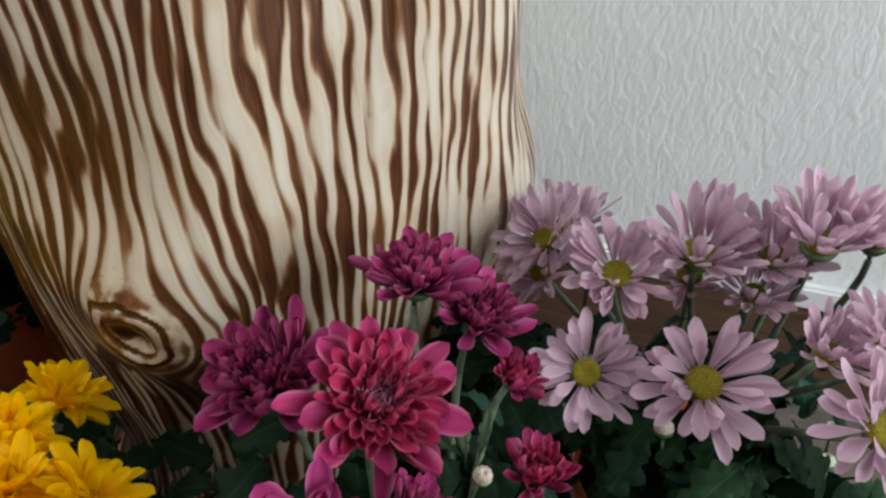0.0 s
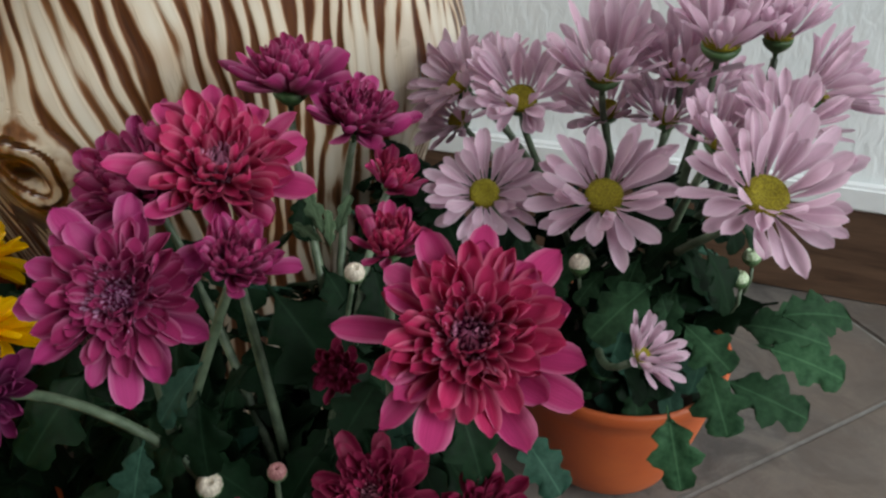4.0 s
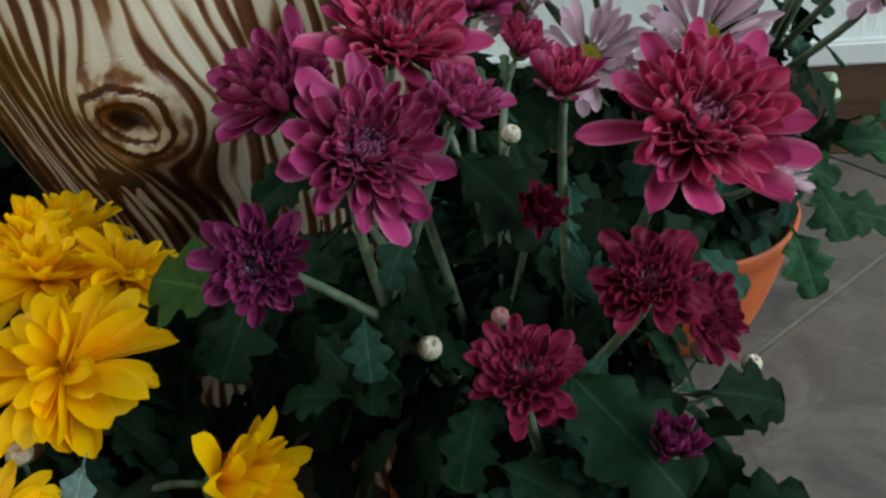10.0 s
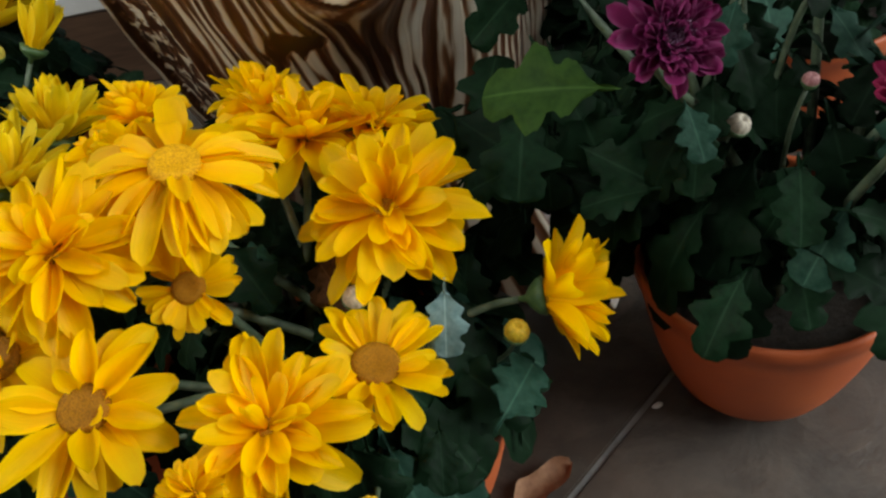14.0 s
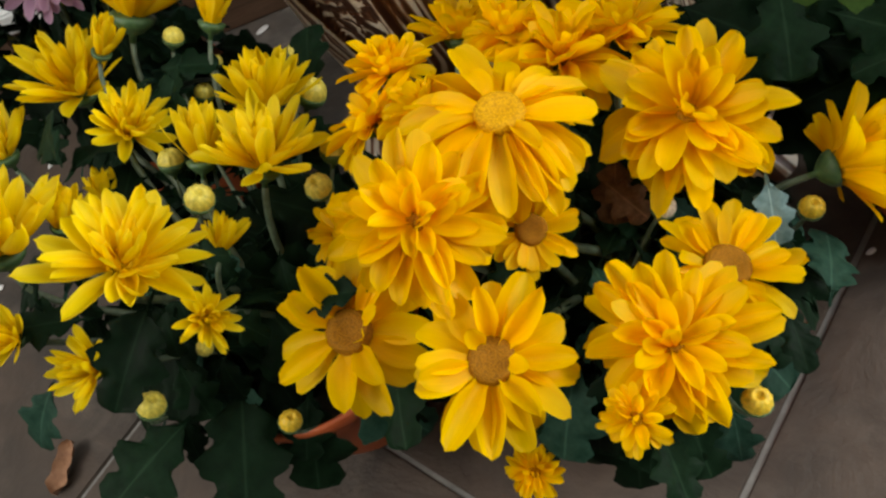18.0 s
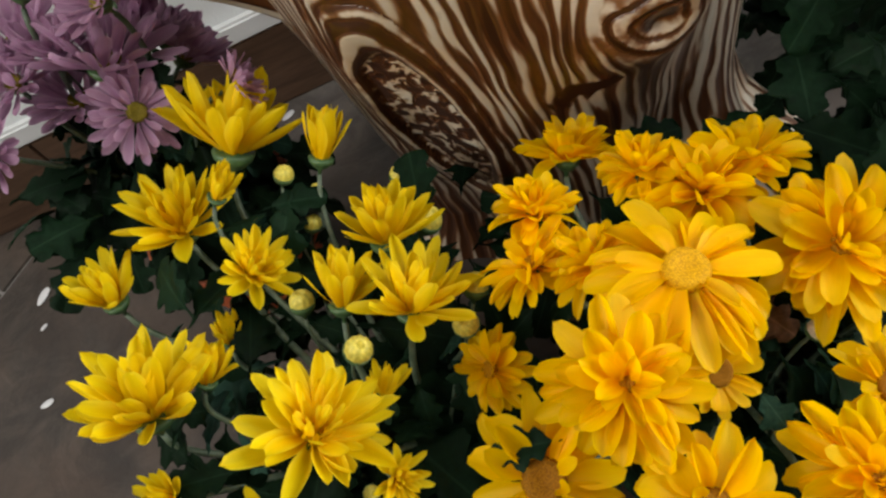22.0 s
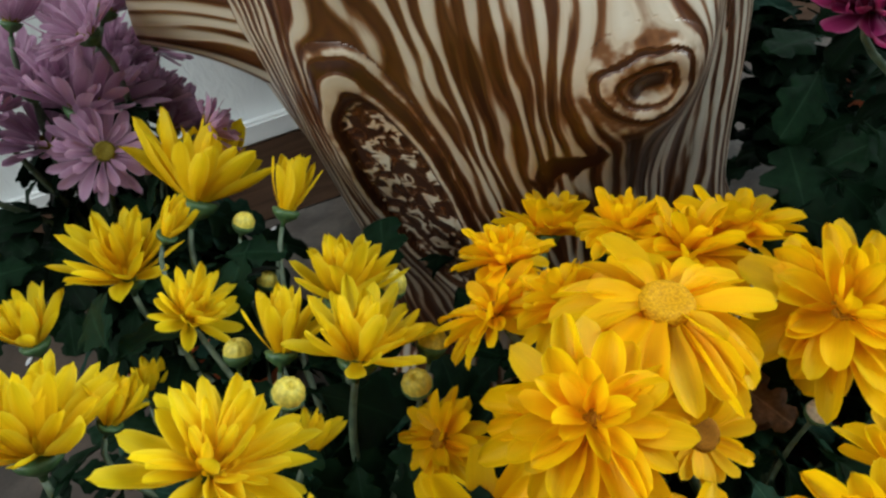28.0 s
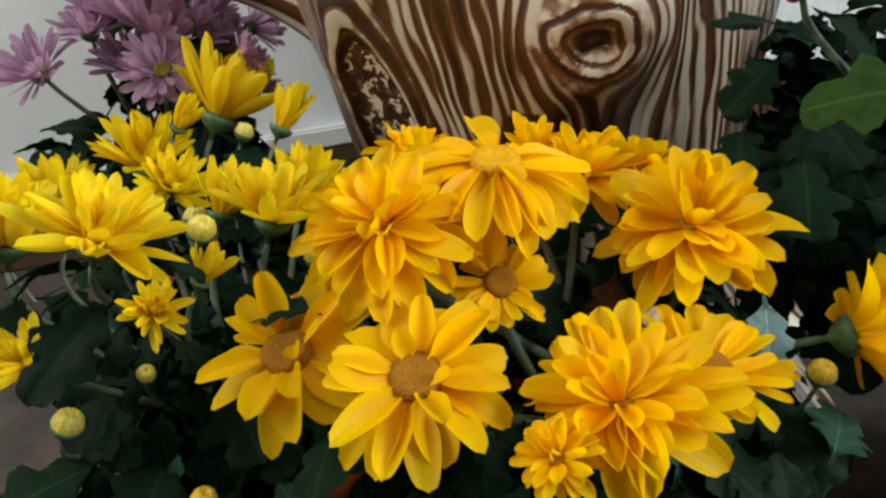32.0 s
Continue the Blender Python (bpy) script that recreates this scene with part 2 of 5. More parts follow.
CAP = painted("smooth_white_paint", (0.68, 0.7, 0.7), (0.78, 0.8, 0.8), 18.0, 0.4)
# unseen walls and ceiling are kept dark to hold back bounced light
TAN = painted("unseen_wall_tan", (0.12, 0.1, 0.08), (0.16, 0.135, 0.11), 6.0, 0.7)
CEILING = painted("unseen_ceiling_brown", (0.12, 0.1, 0.08), (0.17, 0.14, 0.11), 6.0, 0.8)
GROUT = painted("grey_grout", (0.14, 0.133, 0.122), (0.23, 0.22, 0.205), 90.0, 0.85)
SPECK = painted("white_crumb", (0.6, 0.6, 0.6), (0.75, 0.75, 0.75), 90.0, 0.7)
HUSK = painted("dry_leaf", (0.2, 0.09, 0.045), (0.36, 0.19, 0.1), 120.0, 0.8, 0.6)


def make_skirting():
    m = Mat("brown_glazed_skirting")
    g = m.noise(m.coords("Object", (3.0, 3.0, 30.0)), 4.0, 5.0, 0.65, 0.8)
    m.bump(g, 0.2, 0.002)
    return m.done(m.ramp(g, (0.3, (0.05, 0.026, 0.015)), (0.7, (0.12, 0.068, 0.04))), 0.42)


SKIRTING = make_skirting()


def make_tile(name, deep, middle, pale, rust):
    m = Mat(name)
    place = m.n("ShaderNodeNewGeometry").outputs["Position"]
    cloud = m.noise(place, 15.0, 7.0, 0.68, 0.6)
    vein = m.noise(m.n("ShaderNodeMapping", Vector=place, Scale=(11, 17, 11), Rotation=(0, 0, 0.5)).outputs["Vector"], 1.2, 7.0, 0.7, 0.9)
    wide = m.noise(place, 6.0, 4.0, 0.6, 0.4)
    colour = m.ramp(cloud, (0.34, deep), (0.5, middle), (0.66, pale))
    colour = m.mix(m.ramp(vein, (0.42, (0.75, 0.75, 0.75)), (0.56, (0, 0, 0))), colour, tuple(0.75 * v for v in deep))
    colour = m.mix(m.ramp(wide, (0.42, (0, 0, 0)), (0.66, (0.7, 0.7, 0.7))), colour, rust)
    colour = m.mix(m.math("MULTIPLY", m.random(), 0.25), colour, rust)
    m.bump(m.math("ADD", cloud, m.math("MULTIPLY", vein, 0.6)), 0.6, 0.005)
    return m.done(colour, m.math("MULTIPLY_ADD", vein, 0.3, 0.42), Specular_IOR_Level=0.3)


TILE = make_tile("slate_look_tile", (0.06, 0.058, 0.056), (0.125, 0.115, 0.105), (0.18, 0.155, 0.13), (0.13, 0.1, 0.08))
# browner copy, darkened for the shade that lies on the front floor
TILE_RUST_SHADED = make_tile("rusty_shaded_slate_tile", (0.03, 0.027, 0.024), (0.062, 0.053, 0.045), (0.1, 0.08, 0.064), (0.075, 0.05, 0.036))


def make_faux_bark():
    """Cream glaze with brown brushed grain that flows round the knots."""
    m = Mat("cream_glaze_with_brown_grain")
    g = m.n("ShaderNodeAttribute")
    g.attribute_name = "grain"
    v = g.outputs["Vector"]
    bend = m.noise(m.n("ShaderNodeMapping", Vector=v, Scale=(22, 8, 1)).outputs["Vector"], 1.0, 2.0)
    swell = m.noise(m.n("ShaderNodeMapping", Vector=v, Scale=(60, 12, 1), Location=(5, 2, 0)).outputs["Vector"], 1.0, 1.5, 0.45)
    fine = m.noise(m.n("ShaderNodeMapping", Vector=v, Scale=(300, 30, 1)).outputs["Vector"], 1.0, 2.0, 0.5)
    stain = m.noise(m.n("ShaderNodeMapping", Vector=v, Scale=(12, 10, 1), Location=(3, 1, 0)).outputs["Vector"], 1.0, 3.0)
    ring = m.attr("ring")
    mask = m.attr("knot")
    mottle = m.attr("scar")
    band = m.attr("band")
    band_mask = m.attr("band_mask")
    # brushed strokes side by side, that fork, swell and run out
    along = m.n("ShaderNodeSeparateXYZ", Vector=v).outputs["X"]
    phase = m.math("MULTIPLY_ADD", along, 600.0, m.math("MULTIPLY", bend, 22.0))
    stroke = m.math("MULTIPLY_ADD", m.math("SINE", phase), 0.055, m.math("MULTIPLY_ADD", swell, 0.34, 0.346))
    both = m.math("ADD", stroke, m.math("MULTIPLY_ADD", fine, 0.07, -0.03))
    both = m.math("MULTIPLY_ADD", ring, 0.05, both)
    own = m.coords("Object")
    cells = m.noise(own, 105.0, 2.0, 0.5, 0.9)
    rough_ring = m.noise(own, 45.0, 3.0, 0.6)
    rings = m.math("MULTIPLY_ADD", m.math("SINE", m.math("ADD", m.math("MULTIPLY", ring, 12.0), m.math("MULTIPLY", rough_ring, 13.0))), 0.075, m.math("MULTIPLY_ADD", rough_ring, 0.5, 0.222))
    both = m.n("ShaderNodeMix", **{"Factor": mask, "A": both, "B": rings}).outputs[0]
    both = m.n("ShaderNodeMix", **{"Factor": mottle, "A": both, "B": m.math("ADD", cells, -0.006)}).outputs[0]
    both = m.n("ShaderNodeMix", **{"Factor": band_mask, "A": both, "B": m.math("ADD", band, m.math("MULTIPLY", m.math("SUBTRACT", rough_ring, 0.5), 0.22))}).outputs[0]
    both = m.math("ADD", both, m.math("MULTIPLY", m.math("SUBTRACT", 0.5, stain), 0.1))
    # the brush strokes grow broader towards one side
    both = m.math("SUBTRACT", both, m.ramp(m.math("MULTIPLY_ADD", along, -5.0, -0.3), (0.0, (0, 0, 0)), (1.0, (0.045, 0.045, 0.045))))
    tone = m.ramp(both, (0.38, (0.04, 0.013, 0.005)), (0.42, (0.1, 0.035, 0.011)), (0.46, (0.062, 0.02, 0.007)), (0.49, (0.2, 0.088, 0.034)), (0.515, (0.55, 0.46, 0.34)), (0.61, (0.65, 0.59, 0.48)))
    warm = m.mix(m.ramp(stain, (0.52, (0, 0, 0)), (0.72, (0.55, 0.55, 0.55))), tone, m.mix(1.0, tone, (0.8, 0.48, 0.24), "MULTIPLY"))
    m.bump(m.ramp(both, (0.4, (0, 0, 0)), (0.54, (1, 1, 1))), 0.55, 0.003)
    return m.done(warm, m.math("MULTIPLY_ADD", stain, 0.2, 0.2), Coat_Weight=0.2, Coat_Roughness=0.2)


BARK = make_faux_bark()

# ---- building helpers ----


def mesh_of(name, verts, faces, material, smooth=True, uv=None):
    me = bpy.data.meshes.new(name)
    me.from_pydata([tuple(v) for v in verts], [], faces)
    me.materials.append(material)
    if uv is not None:
        layer = me.uv_layers.new(name="UVMap")
        for loop in me.loops:
            layer.data[loop.index].uv = uv[loop.vertex_index]
    if smooth:
        me.polygons.foreach_set("use_smooth", [True] * len(me.polygons))
    me.update()
    return me


def part(name, data, parent, label=""):
    """One mesh object under a thing or a part. data: a mesh, or a bmesh with its material."""
    if isinstance(data, tuple):
        bm, material = data
        me = bpy.data.meshes.new(name)
        bm.to_mesh(me)
        bm.free()
        me.materials.append(material)
        data = me
    ob = new(name, data)
    ob.parent = parent
    return tagged(ob, label)


def box_bm(x0, x1, y0, y1, z0, z1, bevel=0.0):
    bm = bmesh.new()
    bmesh.ops.create_cube(bm, size=1, matrix=Matrix.LocRotScale(((x0 + x1) / 2, (y0 + y1) / 2, (z0 + z1) / 2), None, (x1 - x0, y1 - y0, z1 - z0)))
    if bevel:
        bmesh.ops.bevel(bm, geom=bm.edges[:], offset=bevel, segments=2, affect="EDGES")
    return bm


def box(name, x0, x1, y0, y1, z0, z1, material, bevel=0.0, parent=None, label=""):
    return part(name, (box_bm(x0, x1, y0, y1, z0, z1, bevel), material), parent, label)


def lathe(name, rings, material, steps=48, smooth=True):
    """A turned form from (radius, height) pairs, closed at a radius of zero."""
    verts, faces = [], []
    for r, z in rings:
        for k in range(steps):
            a = 2 * math.pi * k / steps
            verts.append((r * math.cos(a), r * math.sin(a), z))
    for i in range(len(rings) - 1):
        for k in range(steps):
            j = (k + 1) % steps
            faces.append((i * steps + k, i * steps + j, (i + 1) * steps + j, (i + 1) * steps + k))
    return mesh_of(name, verts, faces, material, smooth)


def tube(name, points, radii, material, sides=7):
    """A bent, tapering round bar along the points."""
    verts, faces = [], []
    for i, p in enumerate(points):
        ahead = (points[min(i + 1, len(points) - 1)] - points[max(i - 1, 0)]).normalized()
        across = ahead.orthogonal().normalized() if i == 0 else (across - ahead * across.dot(ahead)).normalized()
        other = ahead.cross(across)
        for k in range(sides):
            a = 2 * math.pi * k / sides
            verts.append(p + radii[i] * (math.cos(a) * across + math.sin(a) * other))
    for i in range(len(points) - 1):
        for k in range(sides):
            j = (k + 1) % sides
            faces.append((i * sides + k, i * sides + j, (i + 1) * sides + j, (i + 1) * sides + k))
    faces += [tuple(range(sides))[::-1], tuple(range((len(points) - 1) * sides, len(points) * sides))]
    return mesh_of(name, verts, faces, material)


# ---- the room ----
X0, X1, Y0, Y1, TOP = -1.9, 1.8, -1.9, 0.647, 2.7
floor = tagged(new("floor"), "grey-brown slate-look tiles laid diagonally with pale joints", "floor", kind="structure")
box("screed", X0 - 0.2, X1 + 0.2, Y0 - 0.2, Y1 + 0.15, -0.06, -0.0022, GROUT, parent=floor)
wall = tagged(new("wall_north"), "white wall with a rough rolled texture", "wall", kind="structure")
box("plaster", X0, X1, Y1, Y1 + 0.15, 0.0, TOP, WALL, parent=wall)
# west, south and east walls and the ceiling are unseen, added to shape light
wall = tagged(new("unseen_wall_west"), "unseen tan wall added with an opening for the west lamp", "wall", kind="structure")
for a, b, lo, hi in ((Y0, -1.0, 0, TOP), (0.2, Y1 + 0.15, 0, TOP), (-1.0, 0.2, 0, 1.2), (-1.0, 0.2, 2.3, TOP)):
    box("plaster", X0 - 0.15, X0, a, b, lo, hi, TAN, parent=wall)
wall = tagged(new("unseen_wall_south"), "unseen tan wall added to close the room", "wall", kind="structure")
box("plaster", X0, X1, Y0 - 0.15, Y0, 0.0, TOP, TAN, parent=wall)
wall = tagged(new("unseen_wall_east"), "unseen tan wall added with an opening for the east lamp", "wall", kind="structure")
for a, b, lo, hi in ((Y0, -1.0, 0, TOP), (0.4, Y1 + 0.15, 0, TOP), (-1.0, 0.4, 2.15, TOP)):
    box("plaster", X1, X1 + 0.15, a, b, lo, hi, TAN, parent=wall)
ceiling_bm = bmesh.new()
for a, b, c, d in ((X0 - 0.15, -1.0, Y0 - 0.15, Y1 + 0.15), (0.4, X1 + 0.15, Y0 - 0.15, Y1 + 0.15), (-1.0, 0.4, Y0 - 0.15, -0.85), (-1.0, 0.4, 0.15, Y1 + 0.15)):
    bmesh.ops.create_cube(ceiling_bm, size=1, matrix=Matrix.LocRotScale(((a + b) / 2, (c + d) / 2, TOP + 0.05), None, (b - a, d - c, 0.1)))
tagged(part("ceiling", (ceiling_bm, CEILING), None), "unseen brown ceiling added with an opening for the top lamp", "ceiling", kind="structure")
skirt = tagged(new("baseboard"), "dark brown glazed skirting along the foot of the wall", "skirting", kind="structure")
for k, a in enumerate(np.arange(X0, X1 - 0.01, 0.37)):
    box("skirting_board", a + 0.001, min(a + 0.369, X1), Y1 - 0.011, Y1 - 0.0005, 0.001, 0.096, SKIRTING, 0.0015, skirt)
tagged(box("trim", X0, X1, Y1 - 0.013, Y1 - 0.0005, 0.0965, 0.121, CAP, 0.003), "smooth white painted band above the skirting", "trim", kind="structure")

# ---- the tree-stump planter ----
AXIS = Vector((-0.275, 0.43, 0))
PROFILE_Z = (0.0, 0.05, 0.1, 0.16, 0.24, 0.32, 0.42, 0.5, 0.58)
PROFILE_R = (0.136, 0.128, 0.138, 0.154, 0.166, 0.176, 0.178, 0.174, 0.176)
EYE_KNOT = (radians(-81.2), 0.272, 0.03)
SCAR = (radians(-127), 0.21, 0.038, 0.112)


def stump_point(a, z):
    """The place, the grain's own coordinates, and the knot, ring and scar weights at an angle and a height."""
    r = float(np.interp(z, PROFILE_Z, PROFILE_R))
    wrap = lambda d: (d + math.pi) % (2 * math.pi) - math.pi
    # roots spread at the foot
    for at, reach, width in ((-55, 0.128, 15), (-25, 0.06, 14), (-160, 0.045, 18), (-110, 0.035, 15), (60, 0.06, 20)):
        d = wrap(a - radians(at)) / radians(width)
        r += reach * math.exp(-d * d) * max(0.0, 1 - z / 0.18) ** 2
    # long shallow flutes and lumps
    r += 0.0035 * math.sin(7 * a + 9 * z) + 0.003 * math.sin(11 * a - 14 * z + 1) + 0.004 * noise.noise((2.2 * math.cos(a), 2.2 * math.sin(a), 6 * z))
    # a swelling on the wall side
    r += 0.03 * math.exp(-((wrap(a - radians(12)) / radians(20)) ** 2) - ((z - 0.27) / 0.06) ** 2)
    u, v = 0.17 * a, z
    gu, gv, ring, knot, scar = u, v, 0.0, 0.0, 0.0
    du, dv = 0.17 * wrap(a - EYE_KNOT[0]), z - EYE_KNOT[1]
    far = math.hypot(du, dv)
    size = EYE_KNOT[2]
    r += 0.03 * math.exp(-((far / 0.052) ** 2)) + 0.0018 * math.exp(-(((far - 0.021) / 0.008) ** 2)) - 0.009 * math.exp(-((far / 0.009) ** 2))
    s2 = (0.024 / max(far, 0.024)) ** 2
    gu -= du * s2
    gv += dv * s2 * 0.6
    # the knot's painted rings, pulled out of round
    wobble = noise.noise((38 * du, 38 * dv, 1.0)) * 0.2 + noise.noise((90 * du, 90 * dv, 2.0)) * 0.06
    f = math.hypot(du + 0.003, dv - 0.003) / size + wobble
    ring = math.exp(-((du / 0.042) ** 2) - ((dv - 0.05) / 0.04) ** 2)
    band, band_mask = 0.0, max(0.0, min(1.0, (1.15 - f) / 0.3))
    if band_mask > 0:
        band = float(np.interp(f, (0.0, 0.24, 0.29, 0.36, 0.39, 0.43, 0.46, 0.6, 0.63, 0.68, 0.72, 1.15), (0.36, 0.38, 0.55, 0.55, 0.45, 0.45, 0.55, 0.56, 0.41, 0.41, 0.54, 0.54)))
        # the glaze's highlight, painted in as a cream spot low in the knot
        glint = math.hypot((du - 0.002) / 0.008, (dv + 0.004) / 0.0045)
        band += (0.56 - band) * max(0.0, min(1.0, (1.3 - glint) / 0.5))
    # a dark smear of glaze below the knot
    f = math.hypot((du + 0.04) / 0.026, (dv + 0.034 - 0.3 * du) / 0.016) + 1.9 * abs(noise.noise((110 * du, 45 * dv, 3.0)))
    if f < 1 and band_mask < 0.5:
        band, band_mask = 0.38, min(1.0, (1 - f) / 0.2)
    lean = 0.1
    du, dv = 0.17 * wrap(a - SCAR[0]), z - SCAR[1]
    p, q = du * math.cos(lean) + dv * math.sin(lean), -du * math.sin(lean) + dv * math.cos(lean)
    far = math.hypot(p / SCAR[2], q / SCAR[3]) + 0.05 * noise.noise((45 * du, 45 * dv, 5.0))
    s2 = 1 / max(far, 1.0) ** 2
    gu -= du * s2
    scar = max(0.0, min(1.0, (0.74 - far) / 0.06))
    if 0.7 < far < 1.08:
        band = float(np.interp(far, (0.7, 0.75, 0.79, 0.86, 0.9, 0.96, 1.0, 1.08), (0.41, 0.41, 0.58, 0.58, 0.41, 0.41, 0.56, 0.54)))
        band_mask = max(0.0, min(1.0, (far - 0.7) / 0.03, (1.08 - far) / 0.06))
    r += 0.012 * math.exp(-(far**4)) + 0.004 * math.exp(-(((far - 0.88) / 0.12) ** 2)) - 0.004 * scar
    return Vector((AXIS.x + r * math.cos(a), AXIS.y + r * math.sin(a), z)), (gu, gv, 0.0), ring, knot, scar, band, band_mask


def stump_mesh():
    around, up = 760, 380
    verts, faces, grain, rings, knots, scars, bands, masks = [], [], [], [], [], [], [], []
    for i in range(up + 1):
        z = 0.58 * i / up
        for k in range(around):
            # most of the points lie on the side that faces the room
            a = radians(float(np.interp(k / around, (0.0, 0.09, 0.91, 1.0), (-270, -200, 30, 90))))
            p, g, ring, knot, scar, band, mask = stump_point(a, z)
            verts.append(p)
            grain.append(g)
            rings.append(ring)
            knots.append(knot)
            scars.append(scar)
            bands.append(band)
            masks.append(mask)
    for i in range(up):
        for k in range(around):
            j = (k + 1) % around
            faces.append((i * around + k, i * around + j, (i + 1) * around + j, (i + 1) * around + k))
    # the rolled lip and the inside of the planter
    last = up * around
    for step, (dr, z) in enumerate(((-0.008, 0.586), (-0.02, 0.58), (-0.024, 0.5))):
        for k in range(around):
            out = verts[last + k] - Vector((AXIS.x, AXIS.y, verts[last + k].z))
            verts.append(Vector((AXIS.x, AXIS.y, z)) + out * ((out.length + dr) / out.length))
            grain.append(grain[last + k])
            rings.append(0.0)
            knots.append(0.0)
            scars.append(0.0)
            bands.append(0.0)
            masks.append(0.0)
        for k in range(around):
            j = (k + 1) % around
            b = last + step * around
            faces.append((b + k, b + j, b + around + j, b + around + k))
    me = mesh_of("body", verts, faces, BARK)
    me.attributes.new("grain", "FLOAT_VECTOR", "POINT").data.foreach_set("vector", np.ravel(grain))
    for name, values in (("ring", rings), ("knot", knots), ("scar", scars), ("band", bands), ("band_mask", masks)):
        me.attributes.new(name, "FLOAT", "POINT").data.foreach_set("value", values)
    return me


def branch_mesh(name, start, end, r0, r1):
    """A sawn-off branch that swells into the trunk, with rings on its cut face."""
    sides, steps = 40, 16
    way = end - start
    ahead = way.normalized()
    across = ahead.cross(Vector((0, 0, 1))).normalized()
    upward = across.cross(ahead)
    verts, faces, grain, rings, knots = [], [], [], [], []
    rows = [(i / steps, 1.0) for i in range(steps + 1)] + [(1.012, 0.9), (1.0, 0.55), (0.99, 0.02)]
    for s, shrink in rows:
        flare = r1 + (r0 - r1) * (1 - min(s, 1)) ** 2.2
        for k in range(sides):
            a = 2 * math.pi * k / sides
            r = shrink * flare * (1 + 0.05 * math.sin(3 * a + 4 * s) + 0.04 * math.sin(5 * a))
            verts.append(start + way * s + r * (math.cos(a) * across + math.sin(a) * upward))
            grain.append((0.04 * a + 5, 0.5 * s * way.length + 2, 0))
            rings.append(2.2 * shrink if shrink < 1 else 0.0)
            knots.append(1.0 if shrink < 1 else 0.0)
    for i in range(len(rows) - 1):
        for k in range(sides):
            j = (k + 1) % sides
            faces.append((i * sides + k, i * sides + j, (i + 1) * sides + j, (i + 1) * sides + k))
    me = mesh_of(name, verts, faces, BARK)
    me.attributes.new("grain", "FLOAT_VECTOR", "POINT").data.foreach_set("vector", np.ravel(grain))
    me.attributes.new("ring", "FLOAT", "POINT").data.foreach_set("value", rings)
    me.attributes.new("knot", "FLOAT", "POINT").data.foreach_set("value", knots)
    me.attributes.new("scar", "FLOAT", "POINT").data.foreach_set("value", [0.0] * len(rings))
    return me


planter = tagged(new("stump_planter"), "cream glazed ceramic tree-stump planter with brown painted wood grain", "planter")
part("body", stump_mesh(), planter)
part("branch_stub", branch_mesh("branch_stub", Vector((-0.36, 0.402, 0.3)), Vector((-0.488, 0.424, 0.346)), 0.092, 0.042), planter)

# ---- chrysanthemums ----


def petal_mesh(name, material, width, tip, cup, bend, blunt, seed, foot=0.34, widest=0.55, cols=6, rows=10):
    """A petal one unit long along x, from a narrow foot to its rounded tip, grooved, a little twisted and ruffled.
    bend: how far, in radians, it turns up over its length."""
    rng = random.Random(seed)
    twist, side, curl = rng.uniform(-0.3, 0.3), rng.uniform(-0.09, 0.09), rng.uniform(-0.9, 0.9)
    teeth = rng.choice((0.0, 0.02, 0.035))
    verts, faces, uv = [], [], []
    px, pz = 0.0, 0.0
    for i in range(rows + 1):
        s = (i / rows) ** 0.85
        step = s - (((i - 1) / rows) ** 0.85 if i else 0.0)
        lean = bend * s + curl * max(0.0, s - 0.62)
        px, pz = px + step * math.cos(lean), pz + step * math.sin(lean)
        w = min(1.0, s / widest)
        body = foot + (1 - foot) * w * w * (3 - 2 * w)
        end = math.sqrt(max(0.0, 1 - max(0.0, (s - tip) / (1 - tip)) ** 2.2)) if s > tip else 1.0
        half = 0.5 * width * body * max(end, blunt)
        for k in range(cols + 1):
            t = 2 * k / cols - 1
            dish = cup * half * (t * t - 0.3) * 1.1
            groove = 0.05 * half * math.cos(3 * math.pi * t) * min(1, 2 * s)
            ruffle = twist * t * half * s + 0.1 * half * math.sin(8 * s + 1.6 * t + 2 * seed) * abs(t) * s
            z = dish + groove + ruffle
            notch = teeth * (1 if k in (2, 4) else 0.0) if i == rows else 0.0
            verts.append((px - z * math.sin(lean) - notch - 0.03 * t * t * (i == rows), half * t + side * s * s, pz + z * math.cos(lean)))
            uv.append((s, k / cols))
    for i in range(rows):
        for k in range(cols):
            a = i * (cols + 1) + k
            faces.append((a, a + 1, a + cols + 2, a + cols + 1))
    return mesh_of(name, verts, faces, material, True, uv)


PETALS = {}


def petals_for(colour, style, width, tip, cup, bend, blunt, foot, widest):
    key = (colour, style)
    if key not in PETALS:
        shapes = ((1, 1, 0), (0.92, 1.4, 0.12), (1.08, 0.6, -0.15), (0.96, 1.2, 0.25), (1.04, 0.4, -0.05), (0.84, 1.0, -0.3), (0.96, 0.2, 0.1), (0.88, 1.8, -0.2))
        PETALS[key] = [petal_mesh("petal", PETAL[colour], width * w, tip, cup * c, bend + b, blunt, seed, foot, widest) for seed, (w, c, b) in enumerate(shapes)]
    return PETALS[key]


